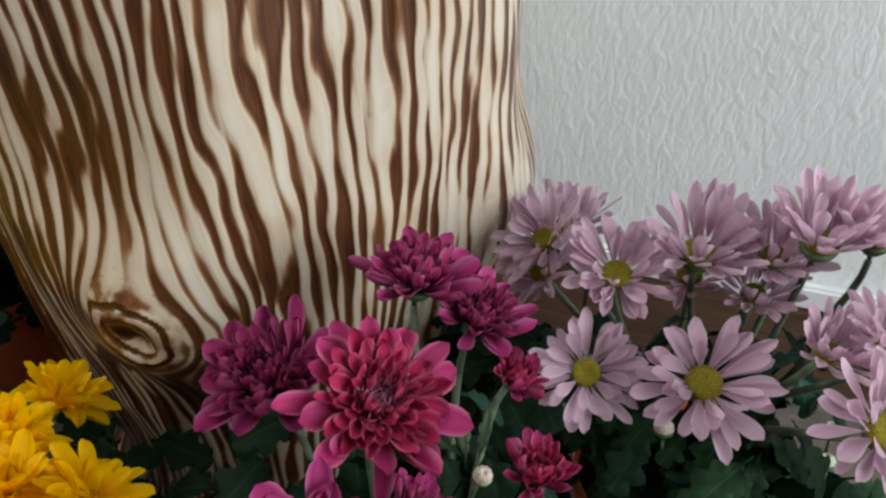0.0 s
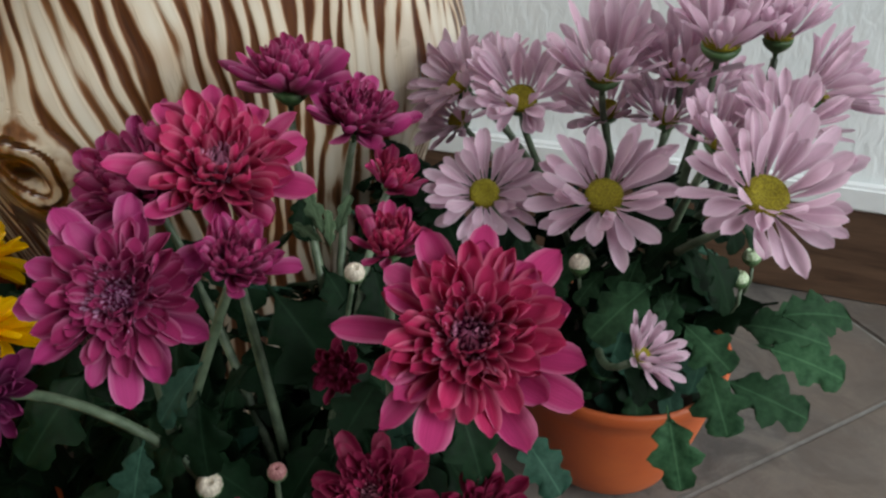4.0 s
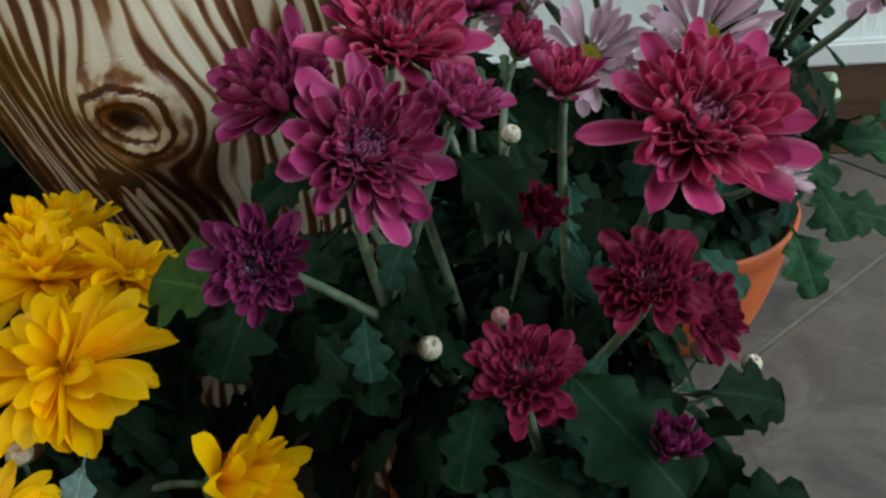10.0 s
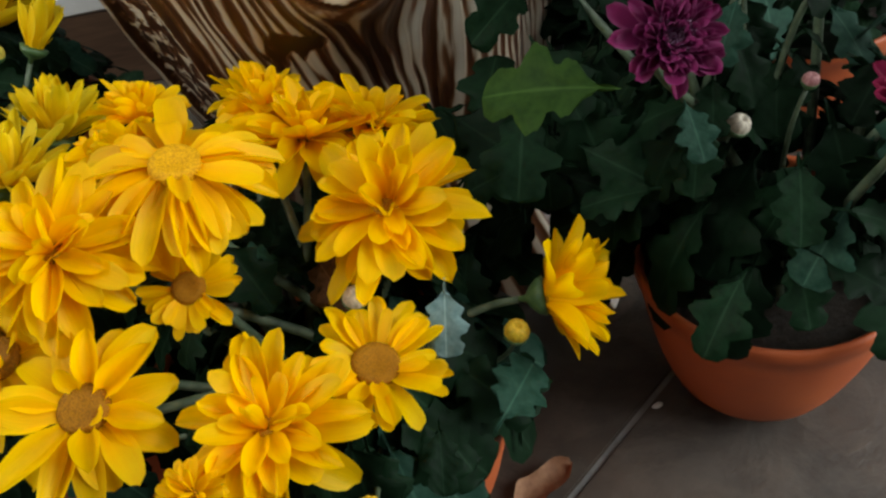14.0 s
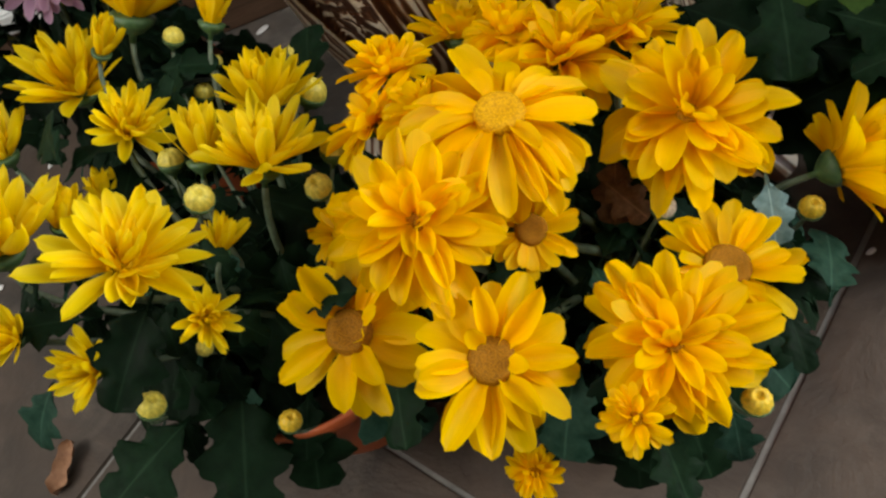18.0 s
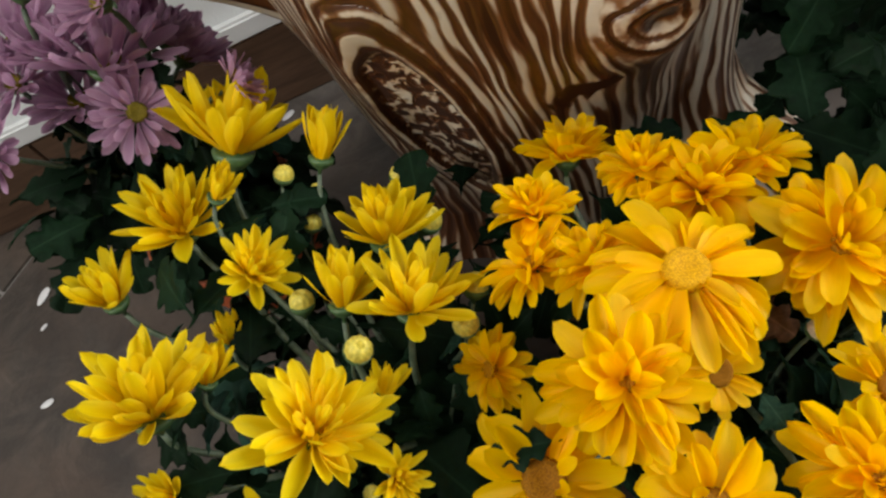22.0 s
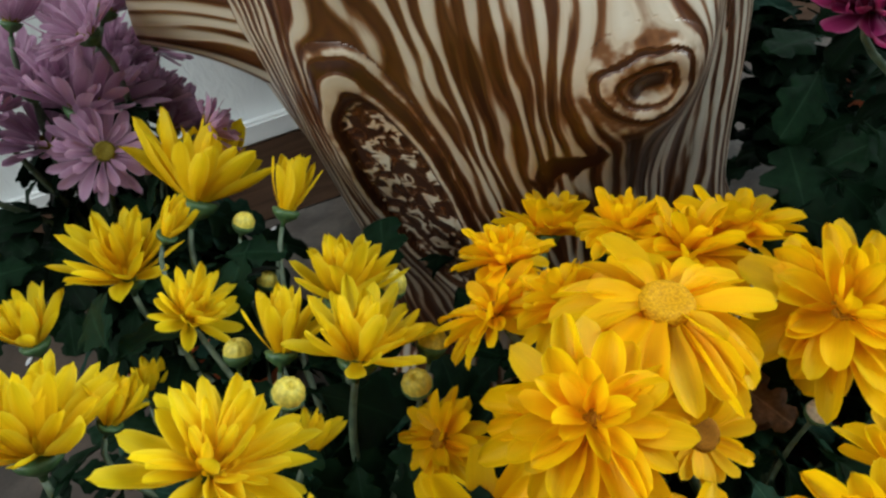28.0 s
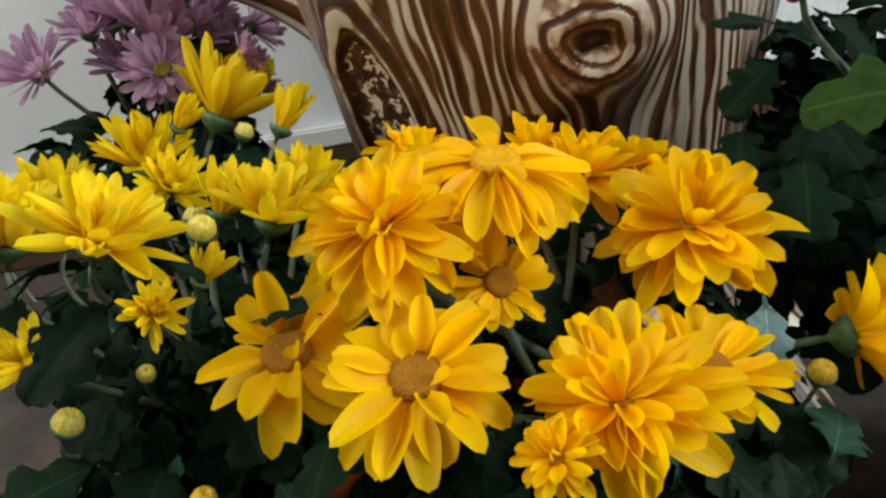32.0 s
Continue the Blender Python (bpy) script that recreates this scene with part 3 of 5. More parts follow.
# style: whorls of (count, length, rise in degrees, start radius, breadth), petal width, tip, cup, bend, disc radius, inner florets, blunt tip, foot, widest at, spread of the rise
STYLES = {
    "daisy": (((18, 1.0, 2, 0.2, 1.0), (16, 0.94, 13, 0.19, 1.0), (9, 0.82, 27, 0.19, 0.9)), 0.205, 0.72, 0.7, 0.16, 0.235, 0, 0.3, 0.1, 0.76, 10),
    "slender": (((20, 1.0, -2, 0.19, 1.0), (19, 0.95, 9, 0.18, 1.0), (14, 0.84, 22, 0.17, 0.92), (6, 0.62, 42, 0.16, 0.75)), 0.185, 0.78, 0.5, 0.14, 0.2, 0, 0.36, 0.16, 0.7, 11),
    "double": (((9, 1.0, 1, 0.2, 1.0), (10, 0.9, 9, 0.2, 0.95), (19, 0.76, 14, 0.2, 0.7), (21, 0.67, 23, 0.19, 0.62), (21, 0.57, 34, 0.18, 0.55), (20, 0.47, 47, 0.16, 0.48), (14, 0.37, 61, 0.13, 0.4)), 0.29, 0.7, 0.95, 0.42, 0.16, 120, 0.26, 0.4, 0.66, 9),
    "semi": (((12, 1.0, -14, 0.2, 1.0), (13, 0.97, 0, 0.19, 1.0), (12, 0.88, 15, 0.18, 0.95), (6, 0.62, 38, 0.15, 0.8), (2, 0.45, 85, 0.13, 0.55)), 0.31, 0.55, 0.9, -0.3, 0.2, 0, 0.16, 0.46, 0.46, 24),
    "full": (((13, 1.0, -14, 0.19, 1.0), (13, 0.96, 1, 0.17, 1.0), (12, 0.86, 17, 0.14, 0.95), (10, 0.7, 36, 0.1, 0.8), (8, 0.52, 60, 0.07, 0.66)), 0.315, 0.53, 0.9, -0.22, 0.14, 0, 0.16, 0.46, 0.46, 24),
    "umbrella": (((15, 1.0, -20, 0.22, 1.0), (15, 0.97, -8, 0.21, 1.0), (11, 0.88, 5, 0.2, 0.95), (4, 0.6, 24, 0.19, 0.7)), 0.29, 0.6, 0.8, -0.55, 0.23, 0, 0.2, 0.45, 0.46, 13),
    "broad": (((11, 1.0, -8, 0.23, 1.0), (9, 0.95, 5, 0.22, 1.0), (7, 0.82, 20, 0.22, 0.9), (2, 0.45, 66, 0.17, 0.6)), 0.35, 0.36, 0.85, -0.3, 0.25, 0, 0.08, 0.42, 0.45, 22),
    "button": (((14, 1.0, -4, 0.3, 1.0), (14, 0.92, 10, 0.29, 1.0), (6, 0.78, 26, 0.28, 0.85)), 0.27, 0.72, 0.6, 0.05, 0.32, 0, 0.3, 0.5, 0.5, 12),
    "pointed": (((10, 1.0, 6, 0.15, 1.0), (11, 0.94, 23, 0.13, 0.92), (10, 0.82, 41, 0.11, 0.82), (9, 0.66, 57, 0.08, 0.66), (8, 0.48, 72, 0.05, 0.5)), 0.265, 0.4, 0.8, 0.22, 0.12, 30, 0.1, 0.45, 0.48, 12),
}


def floret_mesh(name, material, count, seed):
    """The crowded short petals in the middle of a double flower."""
    rng = random.Random(seed)
    verts, faces, uv = [], [], []
    for n in range(count):
        share = math.sqrt((n + 0.5) / count)
        a = n * 2.39996
        r = 0.2 * share
        rise = radians(88 - 42 * share + rng.uniform(-8, 8))
        length, wide = rng.uniform(0.15, 0.24) * (0.75 + 0.5 * share), rng.uniform(0.012, 0.02) * (1 if count > 60 else 1.9)
        out, side = Vector((math.cos(a), math.sin(a), 0)), Vector((-math.sin(a), math.cos(a), 0))
        base = out * r + Vector((0, 0, 0.05))
        for i in range(4):
            s = i / 3
            way = out * math.cos(rise) + Vector((0, 0, math.sin(rise)))
            mid = base + way * length * s - out * (0.06 * s * s)
            w = wide * (0.6, 1.0, 1.05, 0.45)[i]
            for t in (-1, 0, 1):
                verts.append(mid + side * w * t + out * (0.02 * abs(t)))
                uv.append((0.25 + 0.75 * s, 0.5 + 0.5 * t))
        b = n * 12
        for i in range(3):
            for k in range(2):
                q = b + i * 3 + k
                faces.append((q, q + 1, q + 4, q + 3))
    return mesh_of(name, verts, faces, material, True, uv)


FLORETS, DISCS = {}, {}
CUP = lathe("flower", ((0.0, -0.34), (0.035, -0.33), (0.045, -0.24), (0.13, -0.19), (0.22, -0.1), (0.25, -0.015), (0.2, 0.0), (0.0, 0.012)), CALYX, 14)


def turn_to(facing):
    return Vector(facing).to_track_quat("Z", "Y").to_matrix().to_4x4()


def flower(plant, place, facing, size, colour, style, opened=0.0, spin=0, via=None):
    """One bloom: a green cup that carries the disc and every petal. opened: degrees by which the petals are raised (plus) or dropped."""
    whorls, width, tip, cup, bend, disc_r, florets, blunt, foot, widest, loose = STYLES[style]
    rng = random.Random(int(1e5 * (place[0] + 3 * place[1] + 7 * place[2])))
    r = size / 2 * {"daisy": 1.02, "slender": 1.02, "semi": 1.12, "full": 1.1, "umbrella": 1.2, "broad": 1.16, "button": 1.1, "pointed": 1.34}.get(style, 1.1) / max(0.45, math.cos(radians(0.85 * max(opened, 0))))
    head = part("flower", CUP, plant, COLOUR_NAMES[colour])
    # the deep cups sit lower on their stems
    sunk = -0.2 * r if style == "pointed" else 0.0
    head.matrix_local = Matrix.Translation(place) @ turn_to(facing) @ pose(0, 0, sunk, 0, 0, spin) @ Matrix.Scale(r, 4)
    key = (colour, style)
    if key not in DISCS:
        rows = [(0.9 * disc_r, 0.004), (1.02 * disc_r, 0.022), (1.0 * disc_r, 0.055), (0.85 * disc_r, 0.085), (0.6 * disc_r, 0.082), (0.35 * disc_r, 0.07), (0.12 * disc_r, 0.062), (0.0, 0.06)]
        DISCS[key] = lathe("disc", [(r, 1.5 * z) for r, z in rows], DISC.get(key, DISC[colour]), 22)
        if florets:
            FLORETS[key] = [floret_mesh("flower_center", FLORET.get(colour, PETAL[colour]), florets, s) for s in range(3)]
    part("disc", DISCS[key], head)
    if florets:
        ob = part("flower_center", FLORETS[key][rng.randrange(3)], head)
        ob.matrix_local = pose(0, 0, 0.07, 0, 0, rng.uniform(0, 360)) @ Matrix.Scale(1.0 if opened < 25 else 0.8, 4)
    meshes = petals_for(colour, style, width, tip, cup, bend, blunt, foot, widest)
    inner = petals_for(colour + "_inner", style, width, tip, cup, bend, blunt, foot, widest) if colour + "_inner" in PETAL else meshes
    for w, (count, length, rise, start, breadth) in enumerate(whorls):
        for k in range(count):
            if rng.random() < 0.04 and w:
                continue
            a = 360 * (k + 0.5 * (w % 2) + rng.uniform(-0.36, 0.36)) / count
            up = min(105 if style in ("semi", "full") and w > 3 else 86, rise + opened * (1 + 0.12 * w) + rng.uniform(-loose, loose))
            span = (length - start * math.cos(radians(up)) * 0.9) * rng.uniform(0.78, 1.1)
            broad = rng.uniform(0.85, 1.12) * breadth
            petal = part("petal", (inner if w > 1 else meshes)[rng.randrange(len(meshes))], head)
            petal.matrix_local = pose(0, 0, 0, 0, 0, a) @ pose(start * 0.92, 0, 0.01 + 0.026 * w, rng.uniform(-22, 22), -up, rng.uniform(-9, 9)) @ Matrix.Diagonal((span, broad, span * rng.uniform(0.4, 1.5), 1))
    stem_to(plant, head, 0.0019 if size > 0.03 else 0.0015, Vector(via) if via else None)


COLOUR_NAMES = {"magenta": "magenta double bloom", "crimson": "crimson-pink double bloom", "wine": "dark wine-red double bloom", "purple": "dusky purple double bloom", "pink": "pale pink daisy bloom with a yellow eye", "lavender": "lavender-pink daisy bloom with a yellow eye", "gold": "golden yellow semi-double bloom", "lemon": "lemon yellow bloom with pointed petals"}


def bud_mesh(kind):
    """A closed bud: overlapping ribs that meet at the top."""
    steps, verts, faces = 44, [], []
    rows = ((0.3, -0.85), (0.75, -0.6), (0.97, -0.15), (1.0, 0.15), (0.93, 0.48), (0.76, 0.76), (0.56, 0.93), (0.42, 0.98), (0.3, 0.9), (0.2, 0.72), (0.02, 0.62))
    for i, (r, z) in enumerate(rows):
        depth = 0.15 * min(1, i / 4)
        for k in range(steps):
            a = 2 * math.pi * k / steps + 0.06 * i
            rib = 1 - depth * (1 - abs(math.cos(5.5 * a)) ** 0.6)
            verts.append((r * rib * math.cos(a), r * rib * math.sin(a), z - 0.3 * depth * (1 - abs(math.cos(5.5 * a))) * (i > 5)))
    for i in range(len(rows) - 1):
        for k in range(steps):
            j = (k + 1) % steps
            faces.append((i * steps + k, i * steps + j, (i + 1) * steps + j, (i + 1) * steps + k))
    return mesh_of("bud_petals", verts, faces, BUD[kind])


BUDS = {}
SEPALS = lathe("bud", ((0.0, -1.5), (0.14, -1.45), (0.18, -1.1), (0.6, -0.88), (0.96, -0.45), (1.06, -0.05), (1.0, -0.02), (0.5, -0.2)), CALYX, 18)


def bud(plant, place, facing, size, kind):
    if kind not in BUDS:
        BUDS[kind] = bud_mesh(kind)
    head = part("bud", SEPALS, plant)
    head.matrix_local = Matrix.Translation(place) @ turn_to(facing) @ Matrix.Scale(0.43 * size, 4)
    part("bud_petals", BUDS[kind], head)
    stem_to(plant, head, 0.0011)


def stem_to(plant, head, thick=0.0019, via=None):
    """A stem that leaves the soil, bends and meets the back of the bloom."""
    rng = random.Random(int(1e6 * abs(head.location.x + head.location.y)))
    m = head.matrix_basis
    tip = m @ Vector((0, 0, -0.33 if head.name.startswith("flower") else -1.45))
    back = -(m.to_3x3() @ Vector((0, 0, 1))).normalized()
    pot = plant["pot_place"]
    foot = Vector((pot[0] + rng.uniform(-0.026, 0.026), pot[1] + rng.uniform(-0.026, 0.026), SOIL_TOP))
    a, b = foot + Vector((0.25 * (tip.x - foot.x), 0.25 * (tip.y - foot.y), 0.55 * (tip.z - foot.z))), tip + back * 0.035
    points = []
    for i in range(13):
        s = i / 12
        points.append((1 - s) ** 3 * foot + 3 * s * (1 - s) ** 2 * a + 3 * s * s * (1 - s) * b + s**3 * tip)
    if via is not None:
        half = len(points) // 2
        points = [foot.lerp(via, (i / half) ** 0.9) for i in range(half)] + [(1 - k) ** 2 * via + 2 * k * (1 - k) * b + k * k * tip for k in (i / (12 - half) for i in range(13 - half))]
    part("stem", tube("stem", points, [thick * (1.5 - 0.6 * i / 12) for i in range(13)], STEM), plant)
    for i in (4, 6, 7, 8, 9, 10)[: plant["stem_leaves"]]:
        a = rng.uniform(0, 2 * math.pi)
        away = Vector((math.cos(a), math.sin(a), rng.uniform(-0.5, 0.35)))
        leaf(plant, points[i], Vector((0, 0, 1)) + 0.6 * Vector((away.x, away.y, 0)), away, rng.uniform(0.03, 0.052) * (1 - 0.03 * i), "blue" if rng.random() < 0.15 else "dark", rng.randrange(6))


def leaf_mesh(name, material, seed):
    """A chrysanthemum leaf one unit long: a stalk, then rounded, toothed lobes in pairs and a folded midrib."""
    rng = random.Random(seed)
    rows, cols = 34, 8
    verts, faces, uv = [], [], []
    droop, fold, roll = rng.uniform(0.15, 0.5), rng.uniform(0.1, 0.3), rng.uniform(-0.2, 0.2)
    lobes = [(0.33 + rng.uniform(-0.02, 0.02), 0.12, rng.uniform(0.2, 0.26)), (0.58 + rng.uniform(-0.02, 0.02), 0.15, rng.uniform(0.3, 0.37)), (0.84, 0.165, rng.uniform(0.19, 0.24))]
    for i in range(rows + 1):
        s = i / rows
        core = 0.02 if s < 0.16 else 0.19 * math.sin(math.pi * min(1.0, (s - 0.12) / 0.86)) ** 0.6 + 0.01
        sides = []
        for hand in (0, 1):
            reach = core
            for at, r, out in lobes:
                d = (s - at - 0.018 * hand) / r
                if abs(d) < 1:
                    reach = max(reach, out * (1 - d * d) ** 0.5 * (1 + 0.05 * math.sin(9 * d + seed)))
            sides.append(reach if s < 1 else 0.012)
        for k in range(cols + 1):
            t = 2 * k / cols - 1
            w = sides[0] if t < 0 else sides[1]
            z = -droop * s * s + fold * abs(t) * w + 0.03 * math.sin(8 * s + 4 * t + seed) * abs(t) - roll * t * w * s - 0.25 * abs(t) ** 3 * w
            verts.append((s + 0.1 * t * t * (1 - s), w * t, z))
            uv.append((s, k / cols))
    for i in range(rows):
        for k in range(cols):
            a = i * (cols + 1) + k
            faces.append((a, a + 1, a + cols + 2, a + cols + 1))
    return mesh_of(name, verts, faces, material, True, uv)


LEAVES = {kind: [leaf_mesh("leaf", mat, s) for s in range(6)] for kind, mat in (("dark", LEAF_SHADED), ("mid", LEAF_MID), ("blue", LEAF_BLUE), ("young", LEAF_YOUNG), ("shoot", LEAF_SHOOT), ("pale", LEAF_PALE), ("wilted", LEAF_WILTED))}


def leaf(plant, place, normal, way, length, kind="dark", pick=0):
    """A leaf from its stalk end, along way, with its face to normal."""
    n, x = Vector(normal).normalized(), Vector(way)
    x = (x - n * x.dot(n)).normalized()
    m = Matrix((x, n.cross(x), n)).transposed().to_4x4()
    ob = part("leaf", LEAVES[kind][pick % 6], plant)
    ob.matrix_local = Matrix.Translation(place) @ m @ Matrix.Diagonal((length, length * (0.45 if kind == "shoot" else 1.0), length, 1))
    return ob


SOIL_TOP = 0.1


def potted_plant(label, x, y, pot_r, seed, leaves, stem_leaves=4, low=0.115, high=0.225, spread=0.115, centre=None, kinds=("dark", "dark", "dark", "dark", "blue"), big=0.07):
    """An orange pot with soil and a dome of leaves; blooms and buds are added after."""
    plant = tagged(new("potted_chrysanthemum"), label, "plant", "potted chrysanthemums round the planter")
    plant["pot_place"], plant["stem_leaves"] = (x, y), stem_leaves
    rings = [(0.0, 0.001), (0.5, 0.0), (0.555, 0.006)]
    rings += [(0.56 + 0.42 * (i / 9) ** 0.5, 0.006 + 0.1 * (i / 9)) for i in range(1, 10)]
    rings += [(1.005, 0.108), (1.01, 0.116), (0.99, 0.119), (0.955, 0.117), (0.94, 0.108), (0.7, 0.02), (0.0, 0.012)]
    pot = part("pot", lathe("pot", [(r * pot_r, z) for r, z in rings], POT, 56), plant, "orange plastic bowl-shaped flower pot")
    pot.location = (x, y, 0)
    rings = [(0.935 * pot_r * (1 - i / 8), SOIL_TOP + 0.002 * math.sin(3 * i)) for i in range(9)]
    soil = part("soil", lathe("soil", rings, SOIL, 32), plant, "dark potting soil")
    soil.location = (x, y, 0)
    rng = random.Random(seed)
    cx, cy = centre or (x, y)
    for n in range(leaves):
        a = rng.uniform(0, 2 * math.pi)
        s = (n + 0.5) / leaves
        z = low + (high - low) * s + rng.uniform(-0.012, 0.012)
        out = spread * (1.0 - 0.35 * s) * math.sqrt(rng.uniform(0.08, 1))
        away = Vector((math.cos(a), math.sin(a), 0))
        px, py = x + (cx - x) * s, y + (cy - y) * s
        start = Vector((px, py, z)) + away * out * 0.55
        way = away + Vector((rng.uniform(-0.4, 0.4), rng.uniform(-0.4, 0.4), rng.uniform(-0.75, 0.3)))
        normal = Vector((0, 0, 1)) + 0.65 * away + Vector((rng.uniform(-0.4, 0.4), rng.uniform(-0.4, 0.4), 0))
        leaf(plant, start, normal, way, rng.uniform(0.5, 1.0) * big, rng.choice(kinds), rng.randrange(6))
    return plant


pink_plant = potted_plant("pale pink daisy chrysanthemum in an orange pot beside the stump planter", 0.05, 0.385, 0.073, 11, 60, stem_leaves=4, low=0.145, spread=0.1, centre=(0.06, 0.34), kinds=("mid", "mid", "dark", "blue"), big=0.046)
flower(pink_plant, (-0.012, 0.342, 0.300), (0.06, -0.48, 0.88), 0.064, "pink", "daisy", 25, 303)
flower(pink_plant, (-0.017, 0.295, 0.270), (0.09, -0.67, 0.74), 0.062, "pink", "daisy", 10, 350)
flower(pink_plant, (0.040, 0.302, 0.274), (0.07, -0.53, 0.84), 0.073, "pink", "daisy", 18, 37)
flower(pink_plant, (0.027, 0.355, 0.314), (0.01, -0.29, 0.96), 0.067, "pink", "daisy", 36, 84)
flower(pink_plant, (-0.058, 0.381, 0.287), (-0.51, -0.46, 0.72), 0.066, "pink", "daisy", 18, 131)
flower(pink_plant, (0.080, 0.350, 0.336), (0.04, -0.15, 0.99), 0.061, "pink", "daisy", 40, 178)
flower(pink_plant, (0.076, 0.393, 0.292), (0.03, -0.06, 1.00), 0.053, "pink", "daisy", 38, 225)
flower(pink_plant, (0.086, 0.296, 0.313), (0.25, -0.26, 0.93), 0.046, "pink", "daisy", 34, 272)
flower(pink_plant, (0.104, 0.253, 0.314), (0.21, -0.51, 0.83), 0.067, "pink", "daisy", 22, 319)
flower(pink_plant, (0.122, 0.337, 0.323), (0.74, 0.22, 0.64), 0.048, "pink", "daisy", 42, 39)
flower(pink_plant, (0.070, 0.248, 0.228), (0.65, -0.06, 0.76), 0.038, "pink", "daisy", 26, 86)
flower(pink_plant, (-0.050, 0.414, 0.277), (-0.24, -0.03, 0.97), 0.072, "pink", "daisy", 22, 133)
flower(pink_plant, (0.064, 0.363, 0.315), (-0.04, -0.33, 0.94), 0.055, "pink", "daisy", 36, 180)
flower(pink_plant, (0.109, 0.299, 0.322), (0.13, -0.16, 0.98), 0.052, "pink", "daisy", 22, 227)
flower(pink_plant, (0.104, 0.355, 0.339), (-0.03, 0.11, 0.99), 0.047, "pink", "daisy", 35, 274)
flower(pink_plant, (0.027, 0.379, 0.282), (-0.11, -0.33, 0.94), 0.057, "pink", "daisy", 28, 321)
flower(pink_plant, (-0.057, 0.375, 0.267), (-0.38, -0.46, 0.80), 0.052, "pink", "daisy", 24, 8)
flower(pink_plant, (0.060, 0.363, 0.290), (-0.00, -0.23, 0.97), 0.051, "pink", "daisy", 30, 55)
bud(pink_plant, (0.114, 0.337, 0.231), (-0.19, 0.12, 0.98), 0.0106, "green")
bud(pink_plant, (0.108, 0.307, 0.237), (-0.19, 0.14, 0.97), 0.0100, "green")
bud(pink_plant, (0.029, 0.319, 0.220), (-0.10, 0.14, 0.99), 0.0130, "pale")
leaf(pink_plant, (0.123, 0.296, 0.225), (-0.23, -0.36, 0.90), (0.90, 0.27, 0.34), 0.038, "mid", 2)
leaf(pink_plant, (0.119, 0.289, 0.214), (-0.13, -0.31, 0.94), (0.98, -0.21, 0.07), 0.041, "mid", 3)
leaf(pink_plant, (0.099, 0.289, 0.200), (-0.15, -0.40, 0.90), (0.38, -0.87, -0.32), 0.039, "mid", 4)
leaf(pink_plant, (0.081, 0.319, 0.221), (-0.10, -0.35, 0.93), (-0.25, -0.89, -0.37), 0.038, "mid", 5)
leaf(pink_plant, (0.106, 0.311, 0.205), (-0.20, -0.34, 0.92), (0.97, 0.03, 0.23), 0.050, "mid", 6)
leaf(pink_plant, (0.108, 0.320, 0.160), (-0.10, -0.39, 0.91), (0.97, -0.24, -0.00), 0.051, "mid", 7)
leaf(pink_plant, (0.085, 0.260, 0.191), (-0.08, -0.53, 0.84), (0.32, -0.82, -0.48), 0.038, "mid", 8)
leaf(pink_plant, (0.073, 0.298, 0.238), (-0.06, -0.36, 0.93), (-0.63, -0.71, -0.31), 0.046, "mid", 27)
leaf(pink_plant, (0.082, 0.304, 0.209), (-0.14, -0.33, 0.93), (0.79, -0.61, -0.09), 0.037, "mid", 28)
# mostly dark leaves, added to fill the shadowed gap beside the stump
leaf(pink_plant, (-0.093, 0.285, 0.124), (-0.41, -0.09, 0.91), (-0.30, 0.95, -0.04), 0.045, "dark", 53)
leaf(pink_plant, (-0.093, 0.369, 0.161), (-0.03, -0.31, 0.95), (0.99, -0.12, -0.01), 0.039, "blue", 54)
leaf(pink_plant, (-0.055, 0.348, 0.138), (-0.08, -0.40, 0.91), (-0.64, -0.68, -0.35), 0.040, "dark", 55)
leaf(pink_plant, (-0.066, 0.295, 0.111), (-0.14, -0.00, 0.99), (-0.46, 0.89, -0.06), 0.045, "dark", 56)
leaf(pink_plant, (-0.045, 0.328, 0.153), (0.25, -0.10, 0.96), (0.18, 0.98, 0.06), 0.041, "dark", 58)
leaf(pink_plant, (-0.150, 0.381, 0.208), (0.26, -0.25, 0.93), (0.96, -0.08, -0.28), 0.044, "dark", 70)
leaf(pink_plant, (-0.131, 0.394, 0.216), (-0.24, -0.25, 0.94), (0.96, 0.10, 0.27), 0.043, "dark", 71)
leaf(pink_plant, (-0.112, 0.412, 0.216), (-0.24, 0.11, 0.96), (0.40, -0.90, 0.20), 0.044, "blue", 72)
leaf(pink_plant, (-0.079, 0.373, 0.211), (-0.40, -0.34, 0.85), (-0.23, 0.94, 0.26), 0.039, "dark", 73)
leaf(pink_plant, (-0.071, 0.369, 0.211), (-0.26, 0.09, 0.96), (0.55, 0.83, 0.07), 0.036, "dark", 74)
leaf(pink_plant, (-0.060, 0.377, 0.217), (0.39, -0.13, 0.91), (0.92, -0.04, -0.40), 0.042, "dark", 75)
leaf(pink_plant, (-0.030, 0.388, 0.211), (0.37, -0.07, 0.93), (0.28, -0.94, -0.19), 0.048, "dark", 76)
leaf(pink_plant, (-0.106, 0.365, 0.188), (-0.01, -0.47, 0.89), (0.32, 0.84, 0.44), 0.051, "dark", 77)
leaf(pink_plant, (-0.069, 0.359, 0.194), (0.37, 0.13, 0.92), (-0.39, 0.92, 0.03), 0.047, "dark", 78)
leaf(pink_plant, (-0.065, 0.390, 0.195), (0.29, -0.08, 0.95), (0.41, -0.89, -0.20), 0.044, "dark", 79)
leaf(pink_plant, (-0.036, 0.341, 0.187), (0.15, -0.05, 0.99), (-0.06, 1.00, 0.06), 0.051, "dark", 80)
